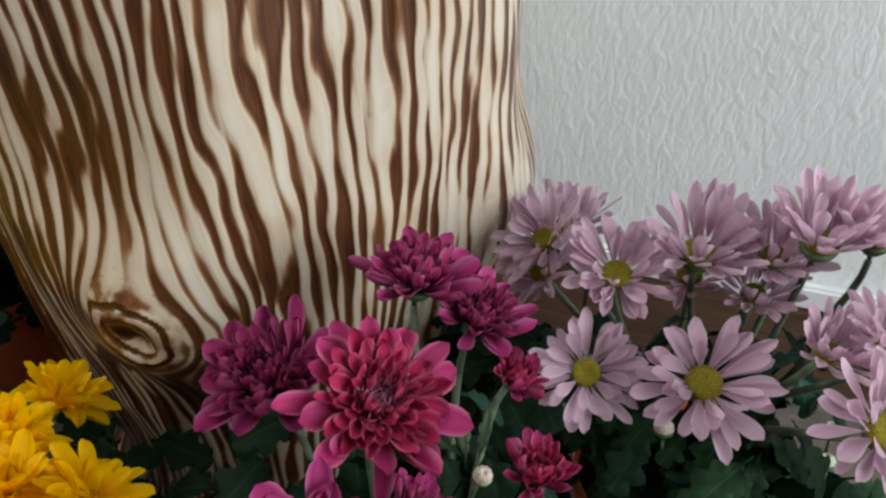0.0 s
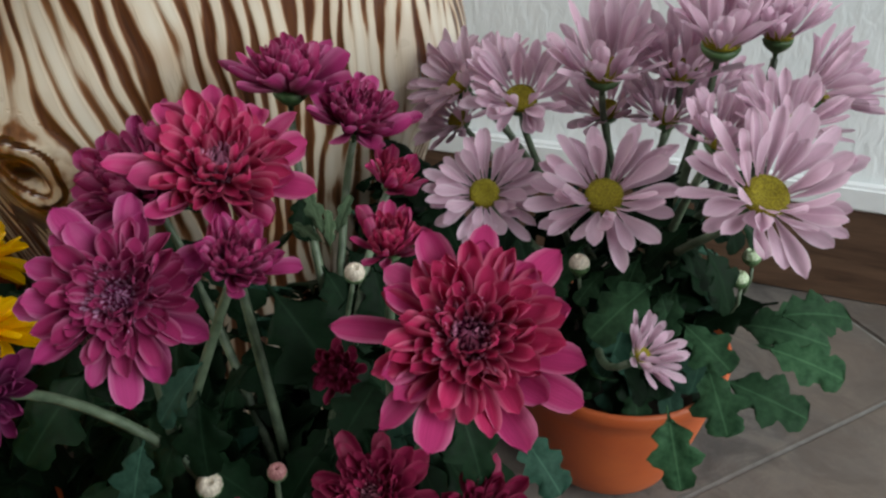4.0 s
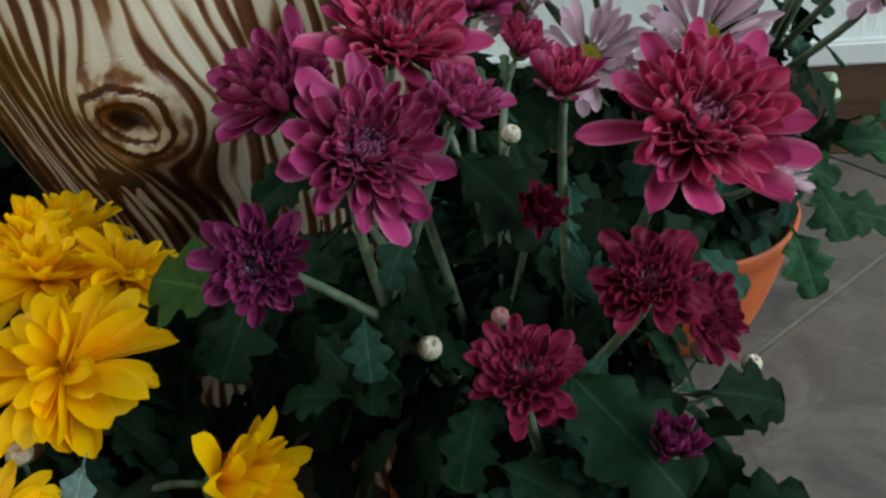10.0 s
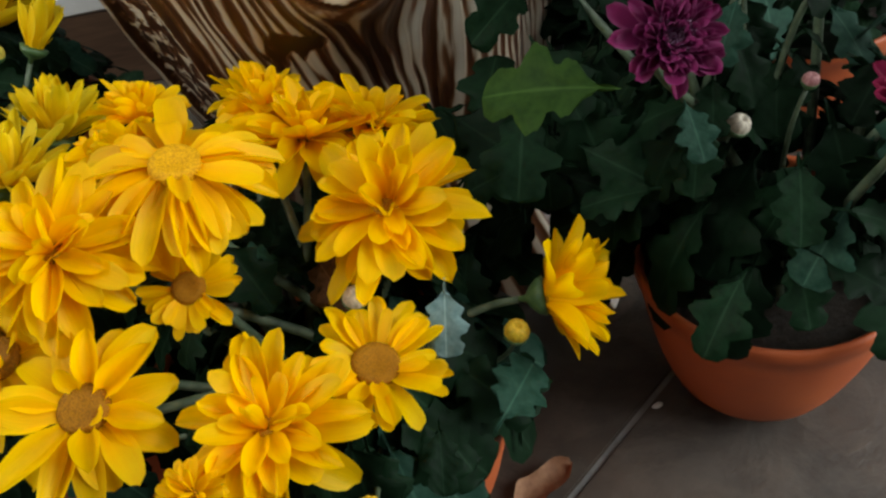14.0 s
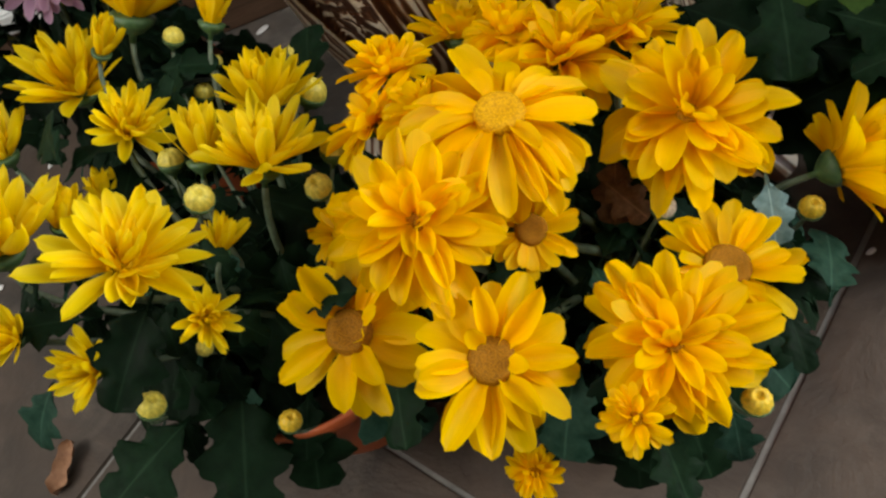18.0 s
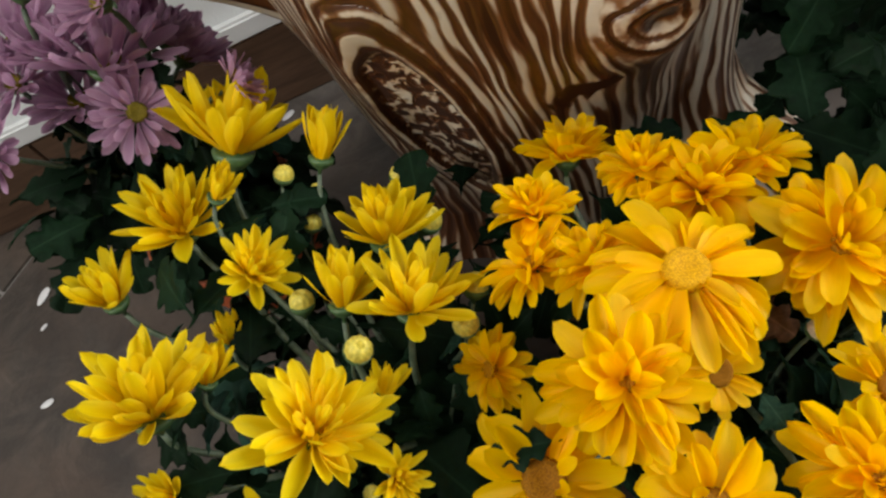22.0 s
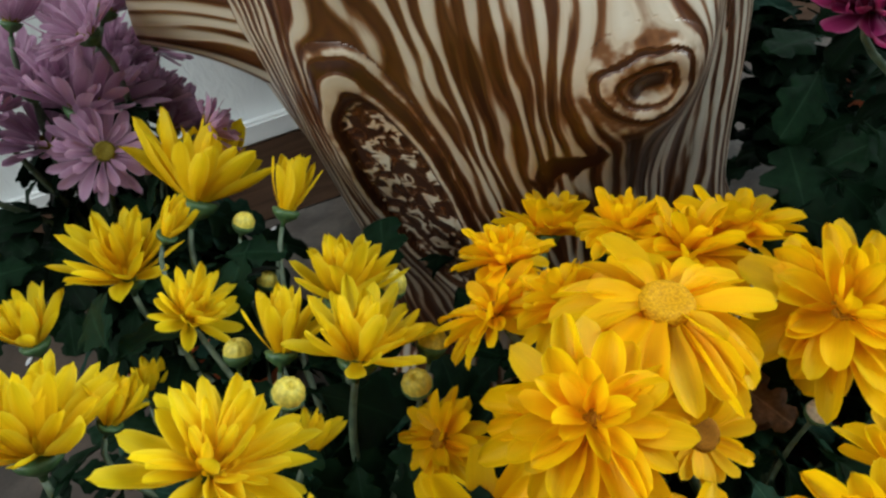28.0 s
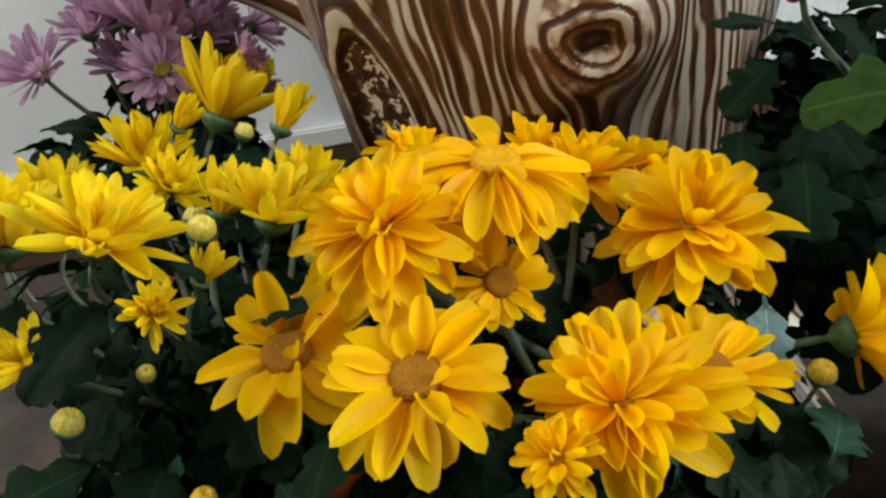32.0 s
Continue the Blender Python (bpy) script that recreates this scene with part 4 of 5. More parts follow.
leaf(pink_plant, (-0.040, 0.357, 0.198), (0.37, -0.44, 0.82), (0.89, -0.09, -0.45), 0.052, "blue", 81)
leaf(pink_plant, (-0.125, 0.385, 0.188), (0.15, -0.49, 0.86), (0.76, -0.51, -0.41), 0.037, "dark", 82)
leaf(pink_plant, (-0.105, 0.365, 0.183), (0.42, -0.06, 0.90), (0.85, 0.36, -0.38), 0.038, "dark", 83)
leaf(pink_plant, (-0.070, 0.388, 0.177), (0.13, -0.14, 0.98), (-0.00, -0.99, -0.14), 0.052, "dark", 84)
leaf(pink_plant, (-0.063, 0.367, 0.173), (-0.23, -0.50, 0.83), (0.81, -0.57, -0.11), 0.035, "dark", 85)
leaf(pink_plant, (-0.037, 0.367, 0.180), (0.32, -0.43, 0.85), (0.28, -0.81, -0.52), 0.049, "dark", 86)
leaf(pink_plant, (-0.120, 0.375, 0.166), (0.35, -0.15, 0.93), (0.67, -0.65, -0.36), 0.039, "dark", 87)
leaf(pink_plant, (-0.103, 0.371, 0.163), (0.16, -0.31, 0.94), (0.74, -0.59, -0.33), 0.049, "dark", 88)
leaf(pink_plant, (-0.082, 0.349, 0.153), (-0.03, -0.18, 0.98), (0.99, 0.10, 0.05), 0.036, "dark", 89)
leaf(pink_plant, (-0.059, 0.359, 0.156), (0.09, -0.20, 0.97), (0.64, -0.74, -0.21), 0.046, "blue", 90)
leaf(pink_plant, (-0.030, 0.354, 0.156), (-0.33, -0.28, 0.90), (0.09, -0.96, -0.26), 0.044, "dark", 91)
leaf(pink_plant, (-0.127, 0.369, 0.140), (-0.44, 0.06, 0.90), (0.26, -0.95, 0.19), 0.037, "dark", 92)
leaf(pink_plant, (-0.105, 0.365, 0.145), (0.04, -0.28, 0.96), (0.22, -0.93, -0.28), 0.041, "dark", 93)
leaf(pink_plant, (-0.095, 0.347, 0.134), (-0.25, -0.20, 0.95), (0.93, -0.34, 0.18), 0.037, "dark", 94)
leaf(pink_plant, (-0.072, 0.350, 0.131), (-0.36, -0.10, 0.93), (0.62, -0.77, 0.16), 0.044, "dark", 95)
leaf(pink_plant, (-0.043, 0.342, 0.132), (-0.07, 0.09, 0.99), (0.14, -0.99, 0.09), 0.036, "dark", 96)
leaf(pink_plant, (-0.117, 0.317, 0.114), (0.33, -0.38, 0.86), (-0.11, 0.89, 0.44), 0.050, "dark", 97)
leaf(pink_plant, (-0.109, 0.311, 0.121), (-0.08, 0.04, 1.00), (0.47, 0.88, 0.00), 0.051, "dark", 98)
leaf(pink_plant, (-0.059, 0.324, 0.124), (-0.28, -0.42, 0.87), (-0.96, 0.04, -0.29), 0.041, "blue", 99)
leaf(pink_plant, (-0.054, 0.333, 0.115), (0.04, 0.12, 0.99), (-0.24, -0.96, 0.13), 0.035, "dark", 100)
leaf(pink_plant, (-0.018, 0.308, 0.120), (-0.18, -0.16, 0.97), (-0.98, 0.06, -0.17), 0.048, "dark", 101)
leaf(pink_plant, (-0.087, 0.371, 0.205), (0.27, -0.10, 0.96), (-0.89, 0.34, 0.29), 0.038, "dark", 106)
leaf(pink_plant, (-0.080, 0.375, 0.174), (0.25, -0.29, 0.92), (-0.47, -0.87, -0.14), 0.038, "dark", 107)
leaf(pink_plant, (-0.064, 0.379, 0.194), (-0.35, -0.41, 0.84), (0.35, -0.89, -0.29), 0.038, "blue", 108)
leaf(pink_plant, (-0.106, 0.393, 0.218), (0.36, -0.27, 0.89), (-0.77, -0.62, 0.12), 0.041, "dark", 109)
leaf(pink_plant, (-0.052, 0.339, 0.145), (0.11, -0.46, 0.88), (-0.89, 0.34, 0.29), 0.052, "dark", 110)
leaf(pink_plant, (-0.110, 0.354, 0.192), (-0.30, -0.07, 0.95), (-0.51, 0.85, -0.10), 0.040, "dark", 111)
leaf(pink_plant, (-0.124, 0.395, 0.192), (-0.38, -0.47, 0.80), (0.83, -0.56, 0.07), 0.050, "dark", 112)
leaf(pink_plant, (-0.141, 0.381, 0.184), (0.29, 0.04, 0.96), (0.92, -0.28, -0.27), 0.038, "dark", 113)
leaf(pink_plant, (-0.084, 0.378, 0.165), (0.08, -0.20, 0.98), (-0.87, -0.50, -0.03), 0.052, "dark", 114)
leaf(pink_plant, (-0.091, 0.372, 0.217), (0.25, 0.17, 0.95), (0.71, 0.64, -0.30), 0.047, "dark", 115)
leaf(pink_plant, (-0.072, 0.391, 0.181), (0.17, -0.00, 0.98), (-0.70, -0.71, 0.12), 0.050, "dark", 116)
leaf(pink_plant, (-0.044, 0.363, 0.199), (-0.19, 0.14, 0.97), (-0.81, 0.54, -0.24), 0.046, "blue", 117)
leaf(pink_plant, (-0.110, 0.336, 0.143), (0.37, -0.03, 0.93), (-0.21, 0.97, 0.12), 0.039, "dark", 118)
leaf(pink_plant, (-0.144, 0.367, 0.157), (-0.17, -0.10, 0.98), (0.98, -0.07, 0.16), 0.051, "dark", 119)
leaf(pink_plant, (-0.097, 0.341, 0.147), (-0.10, -0.27, 0.96), (0.39, -0.90, -0.21), 0.040, "dark", 120)
leaf(pink_plant, (-0.083, 0.280, 0.121), (0.19, -0.11, 0.98), (-0.61, 0.76, 0.20), 0.052, "dark", 122)
leaf(pink_plant, (-0.133, 0.377, 0.213), (0.11, -0.43, 0.90), (0.96, 0.27, 0.01), 0.052, "dark", 123)
leaf(pink_plant, (-0.064, 0.385, 0.187), (0.44, 0.12, 0.89), (-0.63, -0.66, 0.40), 0.041, "dark", 124)
leaf(pink_plant, (-0.065, 0.330, 0.150), (-0.36, -0.34, 0.87), (-0.07, 0.94, 0.34), 0.052, "dark", 125)
leaf(pink_plant, (-0.101, 0.333, 0.148), (0.37, 0.02, 0.93), (0.59, 0.77, -0.25), 0.039, "blue", 126)
leaf(pink_plant, (-0.134, 0.334, 0.152), (-0.19, 0.15, 0.97), (0.46, 0.89, -0.05), 0.049, "dark", 127)
leaf(pink_plant, (-0.120, 0.374, 0.184), (0.18, -0.16, 0.97), (0.94, -0.26, -0.21), 0.040, "dark", 128)
leaf(pink_plant, (-0.079, 0.372, 0.211), (0.02, -0.43, 0.90), (0.91, 0.39, 0.16), 0.036, "dark", 129)
leaf(pink_plant, (0.070, 0.322, 0.223), (-0.28, -0.33, 0.90), (-0.93, 0.34, -0.17), 0.041, "dark", 192)
leaf(pink_plant, (0.084, 0.324, 0.227), (0.12, -0.42, 0.90), (-0.61, 0.68, 0.40), 0.047, "dark", 193)
leaf(pink_plant, (0.070, 0.337, 0.225), (0.04, 0.16, 0.99), (0.94, -0.34, 0.02), 0.040, "dark", 194)
leaf(pink_plant, (0.130, 0.321, 0.217), (-0.16, -0.17, 0.97), (-0.94, -0.28, -0.20), 0.042, "dark", 195)
leaf(pink_plant, (0.104, 0.320, 0.207), (0.31, -0.38, 0.87), (-0.95, -0.08, 0.31), 0.037, "dark", 196)
leaf(pink_plant, (0.035, 0.304, 0.198), (0.36, -0.11, 0.93), (0.93, -0.07, -0.36), 0.038, "dark", 197)

rng = random.Random(7)
for n in range(14):
    # small leaves over the rim of the pot
    a = radians(190 + 150 * n / 14 + rng.uniform(-5, 5))
    away = Vector((math.cos(a), math.sin(a), rng.uniform(-0.5, 0.2)))
    start = Vector((0.05 + 0.04 * math.cos(a), 0.385 + 0.04 * math.sin(a), rng.uniform(0.125, 0.165)))
    leaf(pink_plant, start, (0.4 * away.x, 0.4 * away.y, 0.9), away, rng.uniform(0.03, 0.044), ("mid", "dark", "blue")[n % 3], n)
for n in range(30):
    # leaves between the plant and the stump
    start = Vector((rng.uniform(-0.1, -0.02), rng.uniform(0.26, 0.35), rng.uniform(0.15, 0.25)))
    away = Vector((rng.uniform(-1, 1), rng.uniform(-1, 0.6), rng.uniform(-0.5, 0.3)))
    leaf(pink_plant, start, (rng.uniform(-0.4, 0.4), rng.uniform(-0.7, 0.1), 0.8), away, rng.uniform(0.04, 0.058), "blue" if n % 8 == 3 else "dark", n)

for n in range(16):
    # low leaves behind the root of the stump, added in place of shade
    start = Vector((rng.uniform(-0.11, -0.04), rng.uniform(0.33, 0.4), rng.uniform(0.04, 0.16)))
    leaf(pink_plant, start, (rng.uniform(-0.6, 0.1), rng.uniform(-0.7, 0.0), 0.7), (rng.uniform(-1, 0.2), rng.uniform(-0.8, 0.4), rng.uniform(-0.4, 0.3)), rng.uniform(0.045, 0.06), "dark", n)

magenta_plant = potted_plant("magenta double chrysanthemum in an orange pot before the stump planter", -0.044, 0.155, 0.072, 12, 80, stem_leaves=5, low=0.15, high=0.235, kinds=("dark", "dark", "dark", "dark", "dark"))
flower(magenta_plant, (-0.086, 0.188, 0.329), (0.35, -0.29, 0.89), 0.070, "crimson", "double", 0, 162)
flower(magenta_plant, (0.022, 0.150, 0.310), (0.23, -0.57, 0.79), 0.072, "crimson", "double", 0, 209)
flower(magenta_plant, (-0.085, 0.127, 0.318), (0.50, -0.57, 0.65), 0.062, "magenta", "double", 0, 256, (-0.092, 0.134, 0.234))
flower(magenta_plant, (-0.096, 0.260, 0.331), (0.09, 0.07, 0.99), 0.060, "magenta", "double", 14, 303)
flower(magenta_plant, (-0.068, 0.266, 0.314), (0.35, -0.09, 0.93), 0.053, "magenta", "double", 14, 350)
flower(magenta_plant, (-0.149, 0.213, 0.296), (-0.05, -0.34, 0.94), 0.070, "magenta", "double", 12, 37)
flower(magenta_plant, (-0.057, 0.149, 0.320), (0.45, -0.06, 0.89), 0.035, "magenta", "double", 20, 84, (-0.092, 0.134, 0.234))
flower(magenta_plant, (-0.023, 0.194, 0.303), (0.12, -0.15, 0.98), 0.031, "crimson", "double", 32, 131)
flower(magenta_plant, (-0.046, 0.250, 0.296), (0.46, -0.16, 0.87), 0.031, "crimson", "double", 32, 178)
flower(magenta_plant, (-0.115, 0.093, 0.298), (0.14, -0.73, 0.67), 0.040, "purple", "double", 0, 258, (-0.092, 0.134, 0.234))
flower(magenta_plant, (0.006, 0.110, 0.277), (-0.06, -0.46, 0.88), 0.039, "wine", "double", 0, 305)
flower(magenta_plant, (0.027, 0.144, 0.232), (0.64, -0.38, 0.66), 0.041, "wine", "double", 0, 352)
flower(magenta_plant, (-0.032, 0.081, 0.262), (0.07, -0.21, 0.98), 0.040, "wine", "double", 0, 39)
flower(magenta_plant, (0.014, 0.089, 0.221), (0.04, -0.16, 0.99), 0.022, "purple", "double", 45, 86)
flower(magenta_plant, (-0.033, 0.164, 0.267), (0.27, -0.61, 0.75), 0.024, "wine", "double", 20, 133)
bud(magenta_plant, (-0.048, 0.211, 0.275), (0.29, -0.20, 0.94), 0.0103, "pale")
bud(magenta_plant, (-0.077, 0.130, 0.225), (0.37, -0.24, 0.90), 0.0118, "pale")
bud(magenta_plant, (-0.048, 0.135, 0.238), (0.20, -0.08, 0.98), 0.0083, "rose")
bud(magenta_plant, (0.054, 0.165, 0.184), (0.22, -0.10, 0.97), 0.0098, "pale")
bud(magenta_plant, (0.039, 0.196, 0.161), (0.26, -0.12, 0.96), 0.0146, "rose")
leaf(magenta_plant, (-0.129, 0.103, 0.274), (0.11, -0.59, 0.80), (-0.97, 0.12, 0.21), 0.05, "young", 0)
leaf(magenta_plant, (-0.072, 0.181, 0.289), (0.34, -0.44, 0.83), (0.79, -0.34, -0.51), 0.057, "dark", 1)
leaf(magenta_plant, (0.026, 0.192, 0.230), (0.23, -0.33, 0.91), (0.79, -0.48, -0.38), 0.033, "blue", 9)
leaf(magenta_plant, (-0.099, 0.146, 0.169), (0.13, -0.34, 0.93), (-0.99, -0.09, 0.10), 0.060, "dark", 10)
leaf(magenta_plant, (-0.051, 0.089, 0.210), (0.08, -0.31, 0.95), (0.95, -0.26, -0.16), 0.036, "dark", 11)
leaf(magenta_plant, (-0.013, 0.117, 0.277), (0.13, -0.47, 0.87), (0.16, 0.88, 0.45), 0.029, "dark", 13)
leaf(magenta_plant, (-0.039, 0.106, 0.191), (-0.06, -0.21, 0.98), (0.91, -0.41, -0.03), 0.026, "blue", 29)
leaf(magenta_plant, (-0.080, 0.091, 0.179), (-0.11, -0.21, 0.97), (-0.64, -0.73, -0.23), 0.040, "dark", 30)
leaf(magenta_plant, (-0.054, 0.095, 0.180), (-0.15, -0.23, 0.96), (0.73, -0.69, -0.05), 0.037, "dark", 31)
leaf(magenta_plant, (-0.022, 0.095, 0.192), (-0.01, -0.20, 0.98), (0.87, -0.48, -0.09), 0.026, "dark", 32)
leaf(magenta_plant, (-0.108, 0.119, 0.206), (-0.09, -0.14, 0.99), (-0.99, 0.15, -0.07), 0.039, "dark", 33)
leaf(magenta_plant, (-0.050, 0.196, 0.299), (0.39, -0.62, 0.68), (-0.52, 0.46, 0.72), 0.024, "shoot", 34)
leaf(magenta_plant, (-0.047, 0.196, 0.301), (0.36, -0.64, 0.68), (0.05, 0.74, 0.67), 0.021, "shoot", 35)
leaf(magenta_plant, (-0.053, 0.202, 0.289), (0.46, -0.57, 0.68), (-0.25, 0.65, 0.72), 0.021, "shoot", 36)
leaf(magenta_plant, (-0.054, 0.204, 0.292), (0.37, -0.54, 0.76), (-0.88, 0.06, 0.47), 0.018, "shoot", 37)
leaf(magenta_plant, (-0.144, 0.137, 0.210), (-0.23, -0.45, 0.86), (-0.89, 0.46, 0.00), 0.038, "dark", 41)
leaf(magenta_plant, (-0.153, 0.160, 0.188), (-0.39, -0.25, 0.89), (0.74, -0.66, 0.14), 0.049, "dark", 42)
leaf(magenta_plant, (-0.158, 0.157, 0.203), (0.24, -0.38, 0.89), (-0.91, -0.40, 0.07), 0.040, "dark", 43)
leaf(magenta_plant, (-0.172, 0.138, 0.176), (-0.28, -0.44, 0.85), (0.02, 0.89, 0.46), 0.052, "dark", 44)
leaf(magenta_plant, (-0.151, 0.181, 0.181), (0.31, 0.04, 0.95), (0.37, -0.92, -0.08), 0.039, "blue", 45)
leaf(magenta_plant, (-0.153, 0.194, 0.194), (-0.19, -0.10, 0.98), (-0.14, -0.98, -0.12), 0.050, "dark", 46)
leaf(magenta_plant, (-0.147, 0.247, 0.249), (0.32, -0.44, 0.84), (-0.70, -0.70, -0.11), 0.047, "dark", 47)
leaf(magenta_plant, (-0.123, 0.214, 0.214), (0.01, -0.42, 0.91), (-1.00, 0.02, 0.02), 0.037, "dark", 48)
leaf(magenta_plant, (-0.148, 0.246, 0.265), (0.40, 0.08, 0.91), (-0.87, -0.30, 0.40), 0.040, "dark", 49)
leaf(magenta_plant, (-0.135, 0.245, 0.272), (0.38, -0.13, 0.92), (0.68, -0.64, -0.37), 0.050, "dark", 50)
leaf(magenta_plant, (-0.127, 0.200, 0.180), (0.01, -0.26, 0.97), (-0.79, -0.60, -0.15), 0.043, "dark", 51)
leaf(magenta_plant, (-0.158, 0.220, 0.199), (-0.30, -0.32, 0.90), (0.34, -0.92, -0.21), 0.036, "dark", 52)
leaf(magenta_plant, (0.028, 0.122, 0.197), (-0.38, -0.39, 0.84), (0.22, -0.92, -0.33), 0.042, "dark", 65)
leaf(magenta_plant, (-0.003, 0.103, 0.178), (-0.18, -0.46, 0.87), (0.95, -0.30, 0.04), 0.043, "dark", 66)
leaf(magenta_plant, (0.025, 0.089, 0.184), (-0.25, -0.47, 0.85), (0.95, 0.05, 0.30), 0.038, "dark", 67)
leaf(magenta_plant, (0.024, 0.128, 0.206), (0.16, -0.43, 0.89), (0.98, 0.16, -0.10), 0.044, "dark", 68)
leaf(magenta_plant, (0.023, 0.108, 0.195), (-0.24, 0.19, 0.95), (0.65, 0.76, 0.01), 0.045, "dark", 69)
leaf(magenta_plant, (-0.138, 0.186, 0.198), (0.17, -0.11, 0.98), (-0.33, 0.93, 0.16), 0.051, "dark", 104)
leaf(magenta_plant, (-0.124, 0.176, 0.193), (-0.03, 0.13, 0.99), (-0.34, 0.93, -0.13), 0.050, "dark", 105)
leaf(magenta_plant, (-0.127, 0.146, 0.188), (-0.16, -0.44, 0.88), (0.96, 0.14, 0.24), 0.053, "dark", 130)
leaf(magenta_plant, (-0.041, 0.188, 0.218), (-0.21, 0.11, 0.97), (-0.37, -0.93, 0.03), 0.048, "dark", 131)
leaf(magenta_plant, (-0.114, 0.220, 0.219), (0.15, 0.16, 0.98), (0.76, -0.65, -0.01), 0.048, "dark", 132)
leaf(magenta_plant, (-0.076, 0.207, 0.189), (0.06, -0.04, 1.00), (-0.15, -0.99, -0.04), 0.045, "dark", 133)
leaf(magenta_plant, (-0.072, 0.224, 0.203), (0.00, -0.43, 0.90), (0.53, -0.76, -0.36), 0.044, "dark", 134)
leaf(magenta_plant, (-0.114, 0.191, 0.200), (-0.36, -0.39, 0.84), (0.61, -0.79, -0.10), 0.040, "blue", 135)

rng = random.Random(6)
for n in range(16):
    # low leaves towards the stump, added to darken a gap that lies in shadow
    a = radians(95 + 75 * n / 16 + rng.uniform(-6, 6))
    away = Vector((math.cos(a), math.sin(a), rng.uniform(-0.6, 0.1)))
    start = Vector((-0.044 + 0.06 * math.cos(a), 0.155 + 0.06 * math.sin(a), rng.uniform(0.12, 0.2)))
    leaf(magenta_plant, start + Vector((0, 0.02, 0.05)), (0.3 * away.x, 0.3 * away.y, 0.9), away + Vector((0, 0, 0.2)), rng.uniform(0.045, 0.06), "dark", n + 3)
    leaf(magenta_plant, start, (0.4 * away.x, 0.4 * away.y, 0.9), away, rng.uniform(0.045, 0.065), "dark", n)
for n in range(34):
    # leaves that hang down beside the foot of the stump, added for its shade
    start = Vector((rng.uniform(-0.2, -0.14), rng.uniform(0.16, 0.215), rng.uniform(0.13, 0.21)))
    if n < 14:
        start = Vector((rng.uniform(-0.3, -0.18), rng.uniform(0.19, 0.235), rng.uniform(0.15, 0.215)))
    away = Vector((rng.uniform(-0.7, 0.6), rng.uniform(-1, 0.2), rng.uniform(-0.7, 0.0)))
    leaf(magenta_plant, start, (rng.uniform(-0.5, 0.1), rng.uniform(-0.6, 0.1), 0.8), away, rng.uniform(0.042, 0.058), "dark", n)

for n in range(9):
    # higher leaves under the blooms that lean to the stump
    start = Vector((rng.uniform(-0.17, -0.12), rng.uniform(0.17, 0.215), rng.uniform(0.19, 0.245)))
    leaf(magenta_plant, start, (rng.uniform(-0.2, 0.2), rng.uniform(-0.6, -0.2), 0.8), (rng.uniform(-0.4, 0.6), -1, rng.uniform(-0.6, -0.1)), rng.uniform(0.045, 0.058), "dark", n)

golden_plant = potted_plant("golden yellow chrysanthemum in an orange pot on the tiled floor", -0.27, 0.1, 0.08, 13, 80, stem_leaves=5, high=0.2)
flower(golden_plant, (-0.300, 0.103, 0.272), (0.24, -0.06, 0.97), 0.075, "gold", "umbrella", 0, 240)
flower(golden_plant, (-0.341, 0.069, 0.270), (0.05, -0.33, 0.94), 0.069, "gold", "full", 0, 287)
flower(golden_plant, (-0.389, 0.060, 0.226), (0.09, -0.36, 0.93), 0.070, "gold", "broad", 0, 334)
flower(golden_plant, (-0.331, 0.021, 0.238), (0.17, -0.35, 0.92), 0.063, "gold", "broad", 4, 21)
flower(golden_plant, (-0.235, 0.044, 0.209), (0.30, -0.06, 0.95), 0.054, "gold", "button", 8, 68)
flower(golden_plant, (-0.226, 0.106, 0.231), (0.06, -0.31, 0.95), 0.078, "gold", "full", 0, 115)
flower(golden_plant, (-0.267, 0.012, 0.226), (-0.08, -0.09, 0.99), 0.068, "gold", "full", 0, 162)
flower(golden_plant, (-0.288, -0.012, 0.230), (-0.15, -0.47, 0.87), 0.025, "gold", "semi", 10, 209)
flower(golden_plant, (-0.303, 0.071, 0.239), (0.21, -0.51, 0.83), 0.038, "gold", "button", 0, 256)
flower(golden_plant, (-0.167, 0.092, 0.178), (1.00, -0.06, 0.07), 0.051, "gold", "semi", 46, 336)
flower(golden_plant, (-0.344, 0.176, 0.251), (0.21, 0.31, 0.93), 0.046, "gold", "full", 20, 23)
flower(golden_plant, (-0.312, 0.233, 0.208), (0.37, 0.48, 0.79), 0.050, "gold", "semi", 34, 70)
flower(golden_plant, (-0.286, 0.181, 0.239), (0.22, 0.46, 0.86), 0.046, "gold", "full", 28, 117)
flower(golden_plant, (-0.266, 0.158, 0.236), (0.23, 0.23, 0.95), 0.064, "gold", "full", 12, 164)
flower(golden_plant, (-0.236, 0.171, 0.227), (0.31, 0.32, 0.89), 0.056, "gold", "semi", 15, 211)
flower(golden_plant, (-0.357, 0.149, 0.249), (-0.37, 0.38, 0.84), 0.050, "gold", "semi", 12, 258)
flower(golden_plant, (-0.396, 0.130, 0.204), (-0.58, -0.13, 0.80), 0.045, "gold", "semi", 0, 305)
flower(golden_plant, (-0.343, 0.018, 0.116), (0.04, -0.58, 0.81), 0.028, "gold", "semi", 20, 352)
flower(golden_plant, (-0.330, 0.130, 0.260), (-0.26, 0.39, 0.88), 0.044, "gold", "full", 20, 39)
bud(golden_plant, (-0.242, -0.003, 0.185), (0.17, 0.02, 0.99), 0.0140, "gold")
bud(golden_plant, (-0.462, 0.073, 0.139), (0.47, -0.01, 0.88), 0.0150, "gold")
bud(golden_plant, (-0.182, 0.081, 0.169), (0.21, -0.12, 0.97), 0.0136, "gold")
